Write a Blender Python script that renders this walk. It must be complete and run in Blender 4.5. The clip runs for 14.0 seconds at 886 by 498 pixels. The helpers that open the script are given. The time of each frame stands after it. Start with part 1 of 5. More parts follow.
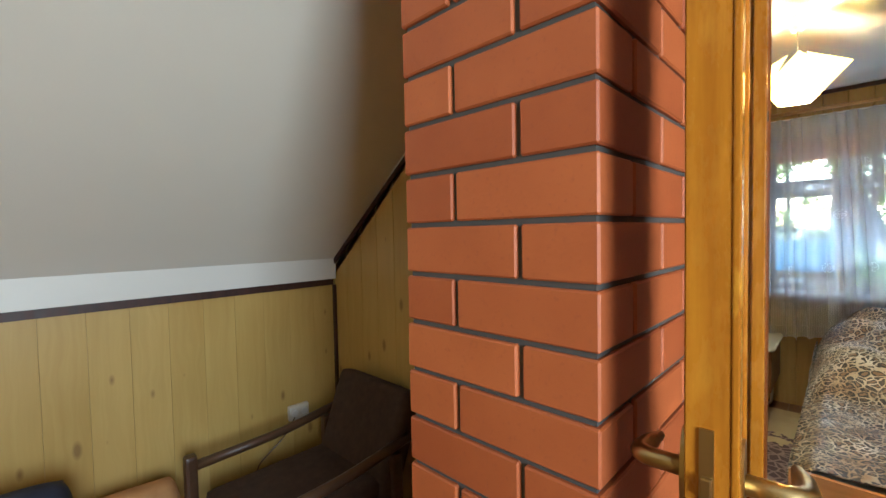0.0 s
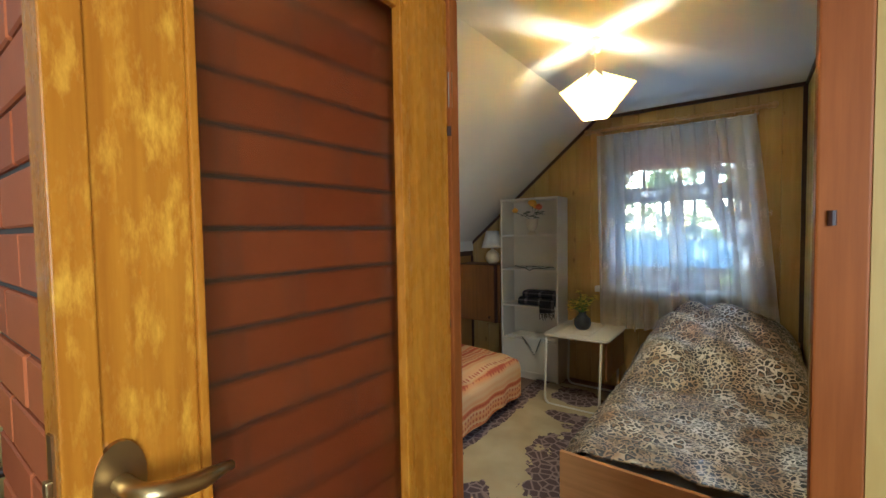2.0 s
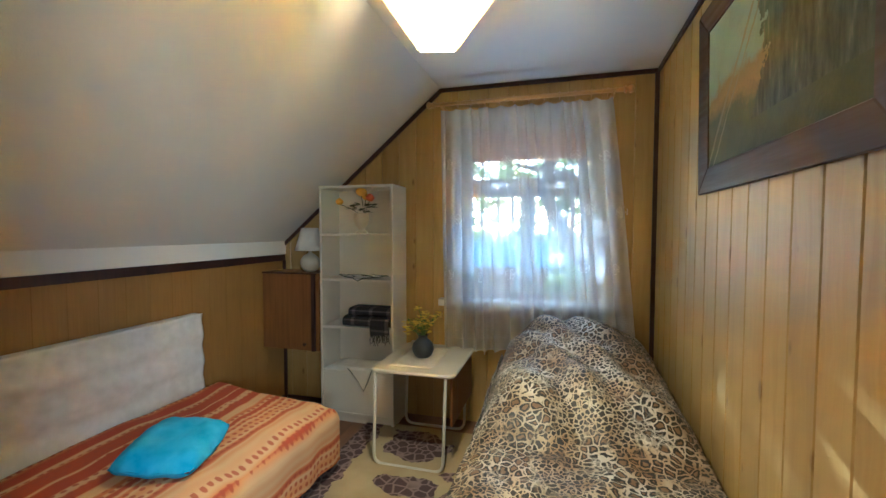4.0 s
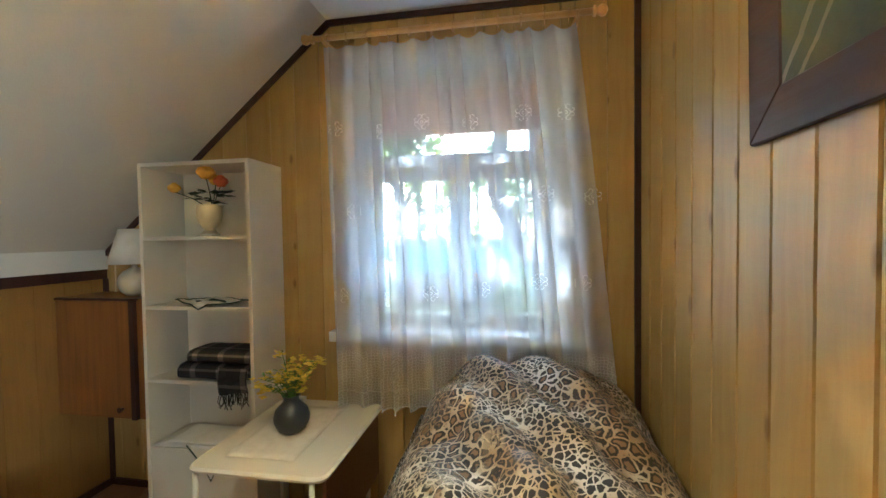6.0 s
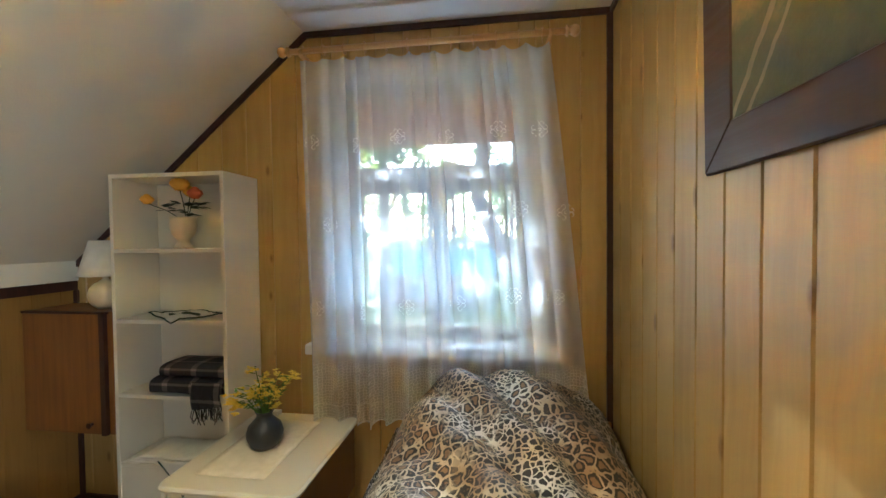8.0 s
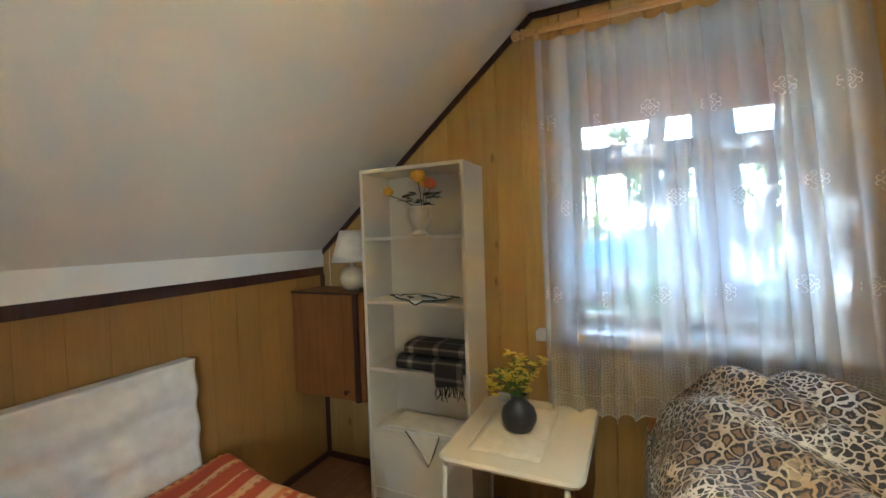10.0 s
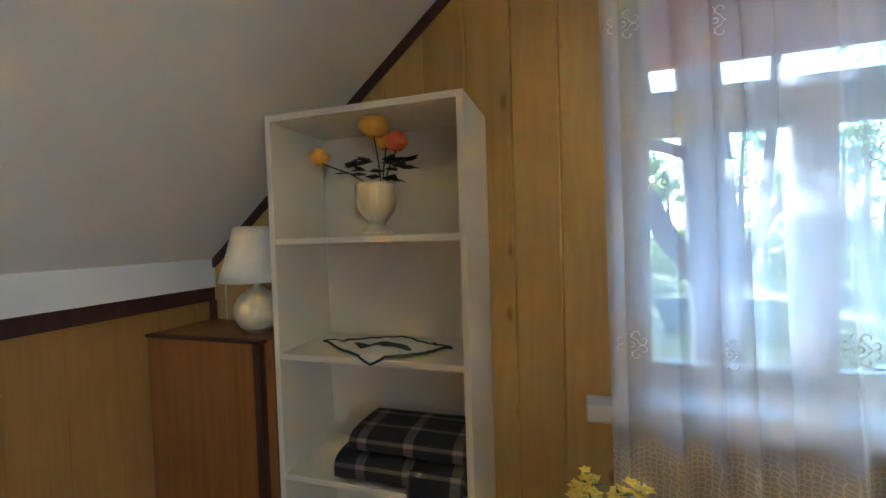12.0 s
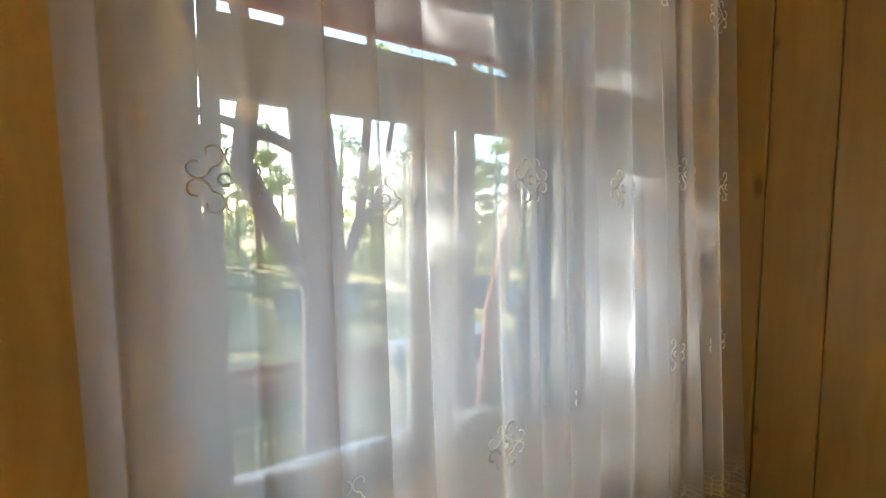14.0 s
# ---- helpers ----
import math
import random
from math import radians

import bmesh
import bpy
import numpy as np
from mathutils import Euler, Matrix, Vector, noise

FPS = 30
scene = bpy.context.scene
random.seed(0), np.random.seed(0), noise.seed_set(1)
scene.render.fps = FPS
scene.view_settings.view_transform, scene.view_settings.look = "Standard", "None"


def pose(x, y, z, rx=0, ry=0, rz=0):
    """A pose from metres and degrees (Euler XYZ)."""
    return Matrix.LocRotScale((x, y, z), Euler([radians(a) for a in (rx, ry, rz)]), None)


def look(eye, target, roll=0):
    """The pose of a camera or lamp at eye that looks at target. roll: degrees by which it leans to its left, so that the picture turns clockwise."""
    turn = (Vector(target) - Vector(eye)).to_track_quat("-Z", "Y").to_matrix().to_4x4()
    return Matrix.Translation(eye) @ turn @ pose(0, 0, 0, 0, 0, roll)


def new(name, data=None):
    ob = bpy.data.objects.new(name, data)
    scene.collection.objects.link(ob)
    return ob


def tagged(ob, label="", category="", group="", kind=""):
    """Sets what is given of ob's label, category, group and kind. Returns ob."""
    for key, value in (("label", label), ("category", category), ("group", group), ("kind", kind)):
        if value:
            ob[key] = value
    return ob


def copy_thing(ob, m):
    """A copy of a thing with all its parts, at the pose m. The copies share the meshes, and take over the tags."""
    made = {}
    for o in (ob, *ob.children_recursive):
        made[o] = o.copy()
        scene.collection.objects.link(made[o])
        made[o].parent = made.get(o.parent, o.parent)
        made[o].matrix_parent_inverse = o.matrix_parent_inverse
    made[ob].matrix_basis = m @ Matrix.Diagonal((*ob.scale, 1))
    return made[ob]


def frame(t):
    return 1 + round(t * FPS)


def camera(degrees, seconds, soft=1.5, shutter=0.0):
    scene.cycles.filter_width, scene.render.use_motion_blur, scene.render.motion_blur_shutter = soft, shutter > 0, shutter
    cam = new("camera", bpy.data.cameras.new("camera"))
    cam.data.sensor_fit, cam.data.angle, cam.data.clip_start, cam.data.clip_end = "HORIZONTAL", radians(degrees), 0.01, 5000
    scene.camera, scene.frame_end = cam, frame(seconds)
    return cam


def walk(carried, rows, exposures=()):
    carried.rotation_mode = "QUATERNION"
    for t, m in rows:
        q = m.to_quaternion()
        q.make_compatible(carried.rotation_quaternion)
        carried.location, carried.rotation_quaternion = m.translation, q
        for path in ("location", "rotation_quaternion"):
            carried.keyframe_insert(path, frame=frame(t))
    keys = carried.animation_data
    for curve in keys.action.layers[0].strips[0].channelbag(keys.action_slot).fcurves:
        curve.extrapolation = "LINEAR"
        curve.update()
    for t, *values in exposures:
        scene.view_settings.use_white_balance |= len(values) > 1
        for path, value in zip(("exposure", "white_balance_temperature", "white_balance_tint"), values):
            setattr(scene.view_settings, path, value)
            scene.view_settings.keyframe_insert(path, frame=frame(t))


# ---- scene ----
cam = camera(93.5, 14.0)
PATH = [
    (0, (0.182, 0.298, 1.434), (1.618, 1.688, 1.359), -1.1),
    (0.5, (0.297, 0.168, 1.442), (1.759, 1.53, 1.365), -0.9),
    (1, (0.382, -0.025, 1.421), (1.869, 1.311, 1.348), -1.2),
    (1.5, (0.481, -0.183, 1.435), (2.015, 1.097, 1.361), -1.2),
    (2, (0.558, -0.191, 1.438), (2.173, 0.987, 1.355), -0.9),
    (2.5, (0.698, -0.07, 1.454), (2.421, 0.941, 1.362), -0.6),
    (3, (0.869, -0.015, 1.42), (2.69, 0.807, 1.322), -0.4),
    (3.2, (0.99, 0.006, 1.41), (2.84, 0.758, 1.314), -0.2),
    (5.5, (2.372, 0.112, 1.433), (4.337, 0.479, 1.364), -0.7),
    (6, (2.528, 0.023, 1.378), (4.498, 0.363, 1.319), -0.8),
    (6.5, (2.551, -0.073, 1.384), (4.53, 0.206, 1.338), -0.7),
    (7, (2.535, -0.115, 1.404), (4.522, 0.108, 1.36), -0.8),
    (7.5, (2.535, -0.108, 1.426), (4.522, 0.112, 1.379), -0.5),
    (8, (2.524, -0.029, 1.434), (4.504, 0.249, 1.381), -0.6),
    (8.5, (2.466, 0.078, 1.45), (4.419, 0.504, 1.397), -0.7),
    (9, (2.372, 0.179, 1.436), (4.259, 0.842, 1.394), -1.0),
    (11.5, (2.945, 0.906, 1.382), (4.737, 1.791, 1.302), -2.1),
    (12, (3.254, 0.947, 1.391), (5.157, 1.559, 1.327), -1.8),
    (12.5, (3.533, 0.958, 1.442), (5.516, 1.21, 1.373), -1.4),
    (13, (3.747, 0.898, 1.430), (5.734, 0.685, 1.376), -1.0),
    (13.5, (3.911, 0.835, 1.484), (5.786, 0.173, 1.272), -0.7),
    (14, (3.874, 0.784, 1.459), (5.574, -0.261, 1.321), 0.1),
]
EXPOSURES = [(0.0, 2.5, 4550, 5), (1.5, 2.15, 4450, 5), (3.0, 2.5, 4150, 4), (5.5, 2.9, 4500, 3), (9.0, 2.9, 4600, 4), (11.5, 2.85, 4300, 5), (12.0, 2.7, 4300, 6), (13.0, 2.4, 5300, 8), (14.0, 2.1, 5800, 9)]
walk(cam, [(t, look(eye, target, roll)) for t, eye, target, roll in PATH], EXPOSURES)

# ---- world and light ----
SUN_WAY = Vector((1.0, 0.32, 0.36)).normalized()
world = bpy.data.worlds.new("world")
scene.world = world
world.use_nodes = True
wn = world.node_tree
sky = wn.nodes.new("ShaderNodeTexSky")
sky.sky_type, sky.sun_disc = "NISHITA", False
sky.sun_elevation = math.asin(SUN_WAY.z)
sky.sun_rotation = math.atan2(SUN_WAY.x, SUN_WAY.y)
wn.links.new(sky.outputs[0], wn.nodes["Background"].inputs[0])
wn.nodes["Background"].inputs[1].default_value = 0.15


def lamp(name, kind, m, energy, colour, **more):
    data = bpy.data.lights.new(name, kind)
    data.energy, data.color = energy, colour
    ob = new(name, data)
    ob.matrix_world = m
    return ob, data


sun, sun_data = lamp("sun", "SUN", look(SUN_WAY * 50, (0, 0, 0)), 5.0, (1.0, 0.9, 0.74))
sun_data.angle = radians(0.5)
# added lamp behind the walker, in an unseen window put in for it
back, back_data = lamp("landing_fill_light", "AREA", look((-0.2, -1.44, 1.55), (0.3, 1.5, 1.35)), 12, (1.0, 0.88, 0.66))
back_data.shape, back_data.size, back_data.size_y = "RECTANGLE", 0.9, 1.1
bulb_lamp, bulb_data = lamp("pendant_bulb_light", "POINT", pose(2.89, 0.48, 2.13), 13.5, (1.0, 0.74, 0.36))
bulb_data.shadow_soft_size = 0.03
# added sill lamp for sky and sunlit ground light, thrown up and inwards
sky_lamp, sky_data = lamp("sill_uplight", "AREA", look((4.62, 0.305, 0.95), (4.12, 0.305, 1.82)), 0.24, (0.74, 0.87, 1.0))
sky_data.shape, sky_data.size, sky_data.size_y, sky_data.spread = "RECTANGLE", 0.86, 0.10, radians(60)

# ---- materials ----
def shade(name, colour, rough=0.6, metal=0.0):
    m = bpy.data.materials.new(name)
    m.use_nodes = True
    b = m.node_tree.nodes["Principled BSDF"]
    b.inputs["Base Color"].default_value = (*colour, 1)
    b.inputs["Roughness"].default_value = rough
    b.inputs["Metallic"].default_value = metal
    return m


class Net:
    """Short hand for wiring nodes of one material."""

    def __init__(self, m):
        self.t = m.node_tree
        self.b = self.t.nodes["Principled BSDF"]

    def n(self, kind, **values):
        node = self.t.nodes.new("ShaderNode" + kind)
        for k, v in values.items():
            if k in node.inputs:
                node.inputs[k].default_value = v
        return node

    def l(self, a, b):
        self.t.links.new(a, b)
        return b

    def place(self, sx, sy, sz, jitter=0.0, local=False):
        if local:
            src = self.n("TexCoord").outputs["Object"]
        else:
            src = self.n("NewGeometry").outputs["Position"]
        mp = self.n("Mapping")
        mp.inputs["Scale"].default_value = (sx, sy, sz)
        self.l(src, mp.inputs["Vector"])
        if jitter:
            r = self.n("ObjectInfo").outputs["Random"]
            mu = self.math("MULTIPLY", r, jitter)
            ad = self.n("VectorMath")
            ad.operation = "ADD"
            self.l(mp.outputs[0], ad.inputs[0])
            self.l(mu, ad.inputs[1])
            return ad.outputs[0]
        return mp.outputs[0]

    def math(self, op, a, b=0.5, clamp=False):
        node = self.n("Math")
        node.operation, node.use_clamp = op, clamp
        for i, v in enumerate((a, b)):
            if isinstance(v, (int, float)):
                node.inputs[i].default_value = v
            else:
                self.l(v, node.inputs[i])
        return node.outputs[0]

    def noise(self, vec, scale, detail=3, rough=0.55):
        node = self.n("TexNoise", Scale=scale, Detail=detail, Roughness=rough)
        self.l(vec, node.inputs["Vector"])
        return node.outputs[0]

    def ramp(self, fac, stops):
        node = self.n("ValToRGB")
        e = node.color_ramp.elements
        while len(e) < len(stops):
            e.new(0.5)
        for el, (p, c) in zip(e, stops):
            el.position, el.color = p, (*c, 1)
        self.l(fac, node.inputs[0])
        return node.outputs[0]

    def mix(self, fac, a, b, mode="MIX"):
        node = self.n("Mix")
        node.data_type, node.blend_type = "RGBA", mode
        for i, v in ((0, fac), (6, a), (7, b)):
            if isinstance(v, (int, float)):
                node.inputs[i].default_value = v
            elif isinstance(v, tuple):
                node.inputs[i].default_value = (*v, 1)
            else:
                self.l(v, node.inputs[i])
        return node.outputs[2]

    def colour(self, c):
        self.l(c, self.b.inputs["Base Color"])

    def bump(self, h, strength=0.3, dist=0.01):
        node = self.n("Bump", Strength=strength, Distance=dist)
        self.l(h, node.inputs["Height"])
        self.l(node.outputs[0], self.b.inputs["Normal"])


def grained(name, dark, light, rough=0.5, along="z", scale=1.0, jitter=7.0, bump=0.15, local=False):
    """Plain wood: fine grain along one axis, broad tone changes."""
    m = shade(name, light, rough)
    k = Net(m)
    s = {"x": (1.2, 22, 22), "y": (22, 1.2, 22), "z": (22, 22, 1.2)}[along]
    v = k.place(*[a * scale for a in s], jitter=jitter, local=local)
    g = k.noise(v, 2.0, 5, 0.6)
    w = k.noise(k.place(2, 2, 1, jitter=jitter), 2.2, 2)
    f = k.math("ADD", k.math("MULTIPLY", g, 0.65), k.math("MULTIPLY", w, 0.35))
    k.colour(k.ramp(f, [(0.33, dark), (0.62, light)]))
    k.bump(g, bump, 0.003)
    k.l(k.ramp(g, [(0.3, (rough * 0.75,) * 3), (0.7, (rough * 1.15,) * 3)]), k.b.inputs["Roughness"])
    return m


def pine(name, dark, light, rough, knot=(0.16, 0.075, 0.02)):
    """Knotty pine boards standing upright."""
    m = shade(name, light, rough)
    k = Net(m)
    sep = k.n("SeparateXYZ")
    k.l(k.n("NewGeometry").outputs["Position"], sep.inputs[0])
    u = k.math("ADD", sep.outputs[0], sep.outputs[1])
    rnd = k.n("ObjectInfo").outputs["Random"]

    def flat(su, sv, j):
        c = k.n("CombineXYZ")
        k.l(k.math("MULTIPLY", u, su), c.inputs[0])
        k.l(k.math("ADD", k.math("MULTIPLY", sep.outputs[2], sv), k.math("MULTIPLY", rnd, j)), c.inputs[1])
        k.l(k.math("MULTIPLY", rnd, 13.0), c.inputs[2])
        return c.outputs[0]

    warp = k.noise(flat(5, 2.2, 3), 1.5, 2)
    c2 = k.n("CombineXYZ")
    k.l(k.math("ADD", k.math("MULTIPLY", u, 26.0), k.math("MULTIPLY", warp, 2.0)), c2.inputs[0])
    k.l(k.math("ADD", k.math("MULTIPLY", sep.outputs[2], 0.9), k.math("MULTIPLY", rnd, 9.0)), c2.inputs[1])
    grain = k.noise(c2.outputs[0], 1.6, 4, 0.6)
    tone = k.noise(flat(1.5, 0.8, 4), 1.4, 2)
    vor = k.n("TexVoronoi", Scale=1.0, Randomness=0.85)
    vor.voronoi_dimensions = "2D"
    k.l(flat(7.2, 3.1, 11), vor.inputs["Vector"])
    pick = k.n("SeparateXYZ")
    k.l(vor.outputs["Color"], pick.inputs[0])
    size = k.math("MULTIPLY", k.math("SUBTRACT", pick.outputs[0], 0.45, True), 0.24)
    spot = k.math("DIVIDE", k.math("SUBTRACT", size, vor.outputs["Distance"]), 0.07, True)
    f = k.math("ADD", k.math("MULTIPLY", grain, 0.35), k.math("MULTIPLY", tone, 0.65))
    base = k.ramp(f, [(0.30, dark), (0.66, light)])
    base = k.mix(k.math("MULTIPLY", rnd, 0.28), base, dark)
    k.colour(k.mix(k.math("MULTIPLY", spot, 0.65), base, knot))
    k.bump(grain, 0.1, 0.002)
    return m


PINE = pine("pine_panelling", (0.37, 0.220, 0.050), (0.565, 0.385, 0.125), 0.36)
PINE_HALL = pine("pale_pine_panelling", (0.44, 0.285, 0.06), (0.62, 0.44, 0.13), 0.45)
BACKING = grained("dark_groove", (0.20, 0.10, 0.03), (0.30, 0.16, 0.05), 0.8)
TRIM = grained("dark_trim_wood", (0.022, 0.009, 0.006), (0.06, 0.022, 0.014), 0.5)
RED_JAMB = grained("red_stained_pine", (0.17, 0.042, 0.004), (0.32, 0.098, 0.011), 0.5, scale=0.6)
RED_JAMB.node_tree.nodes["Principled BSDF"].inputs["Specular IOR Level"].default_value = 0.25
ORANGE_BOARD = grained("orange_varnished_board", (0.42, 0.19, 0.05), (0.58, 0.28, 0.08), 0.4, "y")
CABINET = grained("brown_cabinet_veneer", (0.17, 0.066, 0.012), (0.26, 0.108, 0.022), 0.42, "z")
# the pine's colour darkened for the knee wall alone, finer grain and no knots
KNEE = grained("darker_knee_board", (0.28, 0.140, 0.026), (0.34, 0.180, 0.038), 0.5, "z", scale=1.6, jitter=0.0, bump=0.05)
FRAME = grained("dark_picture_frame_wood", (0.055, 0.019, 0.009), (0.068, 0.025, 0.012), 0.55, "x", bump=0.03)
ROD = grained("light_wood_rod", (0.45, 0.24, 0.07), (0.62, 0.38, 0.14), 0.4, "y")
CHAIR_WOOD = grained("dark_chair_wood", (0.035, 0.018, 0.010), (0.09, 0.045, 0.02), 0.35, "x")
FLOOR_WOOD = grained("brown_floorboard", (0.13, 0.055, 0.025), (0.24, 0.115, 0.05), 0.4, "x")
EAVE = grained("salmon_painted_board", (0.42, 0.16, 0.10), (0.52, 0.22, 0.14), 0.6, "y")


def varnish(name="amber_varnished_door", worn=5.0):
    """Amber varnished door timber, blotched and rubbed thin along the grain."""
    m = shade(name, (0.5, 0.22, 0.03), 0.28)
    k = Net(m)
    g = k.noise(k.place(26, 26, 1.3), 2.0, 5, 0.6)
    blot = k.noise(k.place(24, 24, 7.0), 1.7, 5, 0.68)
    rub = k.noise(k.place(60, 60, 7), 1.5, 3, 0.7)
    base = k.ramp(g, [(0.3, (0.33, 0.110, 0.002)), (0.7, (0.48, 0.190, 0.004))])
    fac = k.math("MULTIPLY", k.math("MULTIPLY", k.math("SUBTRACT", blot, 0.52, True), worn, True), k.math("ADD", rub, 0.15), True)
    k.colour(k.mix(fac, base, (0.82, 0.45, 0.02)))
    k.b.inputs["Specular IOR Level"].default_value = 0.25
    k.l(k.ramp(blot, [(0.4, (0.2,) * 3), (0.7, (0.42,) * 3)]), k.b.inputs["Roughness"])
    k.bump(g, 0.15, 0.002)
    return m


DOOR = varnish()
DOOR_SOUND = varnish("amber_varnished_door_sound", 1.2)


def plaster(name, colour, rough=0.8, grain=140):
    m = shade(name, colour, rough)
    k = Net(m)
    big = k.noise(k.place(1, 1, 1), 1.3, 3)
    fine = k.noise(k.place(1, 1, 1), grain, 2)
    k.colour(k.ramp(big, [(0.3, tuple(c * 0.93 for c in colour)), (0.7, colour)]))
    k.bump(fine, 0.25, 0.002)
    return m


CEIL = plaster("white_ceiling_paper", (0.77, 0.74, 0.665))
WHITE = plaster("white_paint", (0.80, 0.78, 0.73), 0.45, 60)
SHELF = plaster("white_laminate", (0.77, 0.72, 0.60), 0.38, 40)
WINPAINT = plaster("white_window_paint", (0.78, 0.78, 0.76), 0.35, 50)


def brick_mat():
    m = shade("red_brick", (0.4, 0.11, 0.045), 0.55)
    k = Net(m)
    v = k.place(1, 1, 1, jitter=9)
    big = k.noise(v, 6, 3)
    fine = k.noise(v, 120, 3)
    rnd = k.n("ObjectInfo").outputs["Random"]
    base = k.ramp(k.math("ADD", k.math("MULTIPLY", big, 0.6), k.math("MULTIPLY", rnd, 0.4)),
                  [(0.25, (0.34, 0.080, 0.016)), (0.75, (0.47, 0.130, 0.028))])
    k.colour(k.mix(k.math("MULTIPLY", k.math("SUBTRACT", fine, 0.58, True), 2.0, True), base, (0.26, 0.06, 0.025)))
    k.bump(fine, 0.22, 0.002)
    return m


BRICK = brick_mat()
MORTAR = plaster("grey_mortar", (0.085, 0.075, 0.068), 0.9, 90)


def fabric(name, colours, scale, rough=0.85, weave=300):
    m = shade(name, colours[0], rough)
    k = Net(m)
    v = k.place(1, 1, 1)
    k.colour(k.ramp(k.noise(v, scale, 4), [(0.3, colours[0]), (0.7, colours[1])]))
    k.bump(k.noise(v, weave, 2), 0.35, 0.002)
    return m


BROWN_CLOTH = fabric("brown_upholstery", ((0.035, 0.018, 0.011), (0.06, 0.032, 0.02)), 30)
BLUE_CLOTH = fabric("navy_cloth", ((0.012, 0.013, 0.03), (0.025, 0.027, 0.05)), 20)
SKY_CLOTH = fabric("bright_blue_cloth", ((0.03, 0.30, 0.62), (0.12, 0.50, 0.80)), 9)
TAN_CLOTH = fabric("orange_tan_cloth", ((0.40, 0.19, 0.06), (0.52, 0.28, 0.10)), 12)
WHITE_CLOTH = fabric("white_cotton", ((0.66, 0.63, 0.56), (0.78, 0.75, 0.68)), 14)
RUNNER = fabric("pale_table_cloth", ((0.62, 0.55, 0.41), (0.70, 0.63, 0.49)), 25)
DARK_GREEN = fabric("dark_green_cloth", ((0.01, 0.025, 0.018), (0.02, 0.05, 0.035)), 30)


def leopard():
    m = shade("leopard_print_satin", (0.5, 0.45, 0.35), 0.52)
    k = Net(m)
    v = k.place(1, 1, 1)
    wob = k.n("VectorMath")
    wob.operation = "MULTIPLY_ADD"
    nn = k.n("TexNoise", Scale=22.0, Detail=2.0)
    k.l(v, nn.inputs["Vector"])
    k.l(nn.outputs["Color"], wob.inputs[0])
    wob.inputs[1].default_value = (0.034, 0.034, 0.034)
    k.l(v, wob.inputs[2])

    def spots(scale, a, b):
        vor = k.n("TexVoronoi", Scale=scale, Randomness=0.9)
        vor.feature = "DISTANCE_TO_EDGE"
        k.l(wob.outputs[0], vor.inputs["Vector"])
        return k.math("DIVIDE", k.math("SUBTRACT", vor.outputs["Distance"], a), b, True)

    big = spots(27.0, 0.07, 0.03)
    core = spots(27.0, 0.24, 0.05)
    small = spots(44.0, 0.08, 0.04)
    zone = k.noise(v, 3.6, 2)
    zz = k.math("MULTIPLY", k.math("SUBTRACT", zone, 0.47, True), 14.0, True)
    fac = k.mix(zz, big, small)
    ground = k.ramp(k.noise(v, 5.0, 3), [(0.36, (0.30, 0.19, 0.09)), (0.5, (0.48, 0.38, 0.25)), (0.66, (0.66, 0.61, 0.53))])
    ink = k.ramp(k.noise(v, 9.0, 2), [(0.4, (0.008, 0.006, 0.005)), (0.68, (0.035, 0.024, 0.018))])
    inked = k.mix(fac, ground, ink)
    heart = k.math("MULTIPLY", core, k.math("SUBTRACT", 1.0, zz))
    k.colour(k.mix(k.math("MULTIPLY", heart, 0.8), inked, (0.24, 0.135, 0.055)))
    k.b.inputs["Sheen Weight"].default_value = 0.05
    k.bump(k.noise(v, 160, 2), 0.12, 0.002)
    return m


LEOPARD = leopard()


def bedspread():
    """Orange woven bedspread: rows of small figures between stripes that run along the bed."""
    m = shade("orange_bedspread", (0.6, 0.28, 0.1), 0.85)
    k = Net(m)
    geo = k.n("NewGeometry").outputs["Position"]
    sep = k.n("SeparateXYZ")
    k.l(geo, sep.inputs[0])
    # a coordinate across the bed that runs on down its side
    across = k.math("SUBTRACT", sep.outputs[1], sep.outputs[2])
    band = k.n("TexNoise", Scale=9.0, Detail=1.0)
    band.noise_dimensions = "1D"
    k.l(across, band.inputs["W"])
    base = k.ramp(band.outputs[0], [(0.40, (0.42, 0.07, 0.02)), (0.445, (0.62, 0.27, 0.085)), (0.52, (0.66, 0.42, 0.20)), (0.57, (0.60, 0.22, 0.06)), (0.63, (0.40, 0.06, 0.02))])
    c = k.n("CombineXYZ")
    k.l(k.math("MULTIPLY", sep.outputs[0], 26.0), c.inputs[0])
    k.l(k.math("MULTIPLY", across, 26.0), c.inputs[1])
    vor = k.n("TexVoronoi", Scale=1.0, Randomness=0.25)
    vor.voronoi_dimensions = "2D"
    k.l(c.outputs[0], vor.inputs["Vector"])
    fig = k.math("DIVIDE", k.math("SUBTRACT", 0.33, vor.outputs["Distance"]), 0.1, True)
    row = k.math("GREATER_THAN", k.noise(k.place(0, 3.3, 3.3), 2.0, 0), 0.46)
    fig = k.math("MULTIPLY", k.math("MULTIPLY", fig, row), 0.85)
    k.colour(k.mix(fig, base, (0.38, 0.07, 0.025)))
    k.bump(k.noise(geo, 260, 2), 0.4, 0.002)
    return m


SPREAD = bedspread()


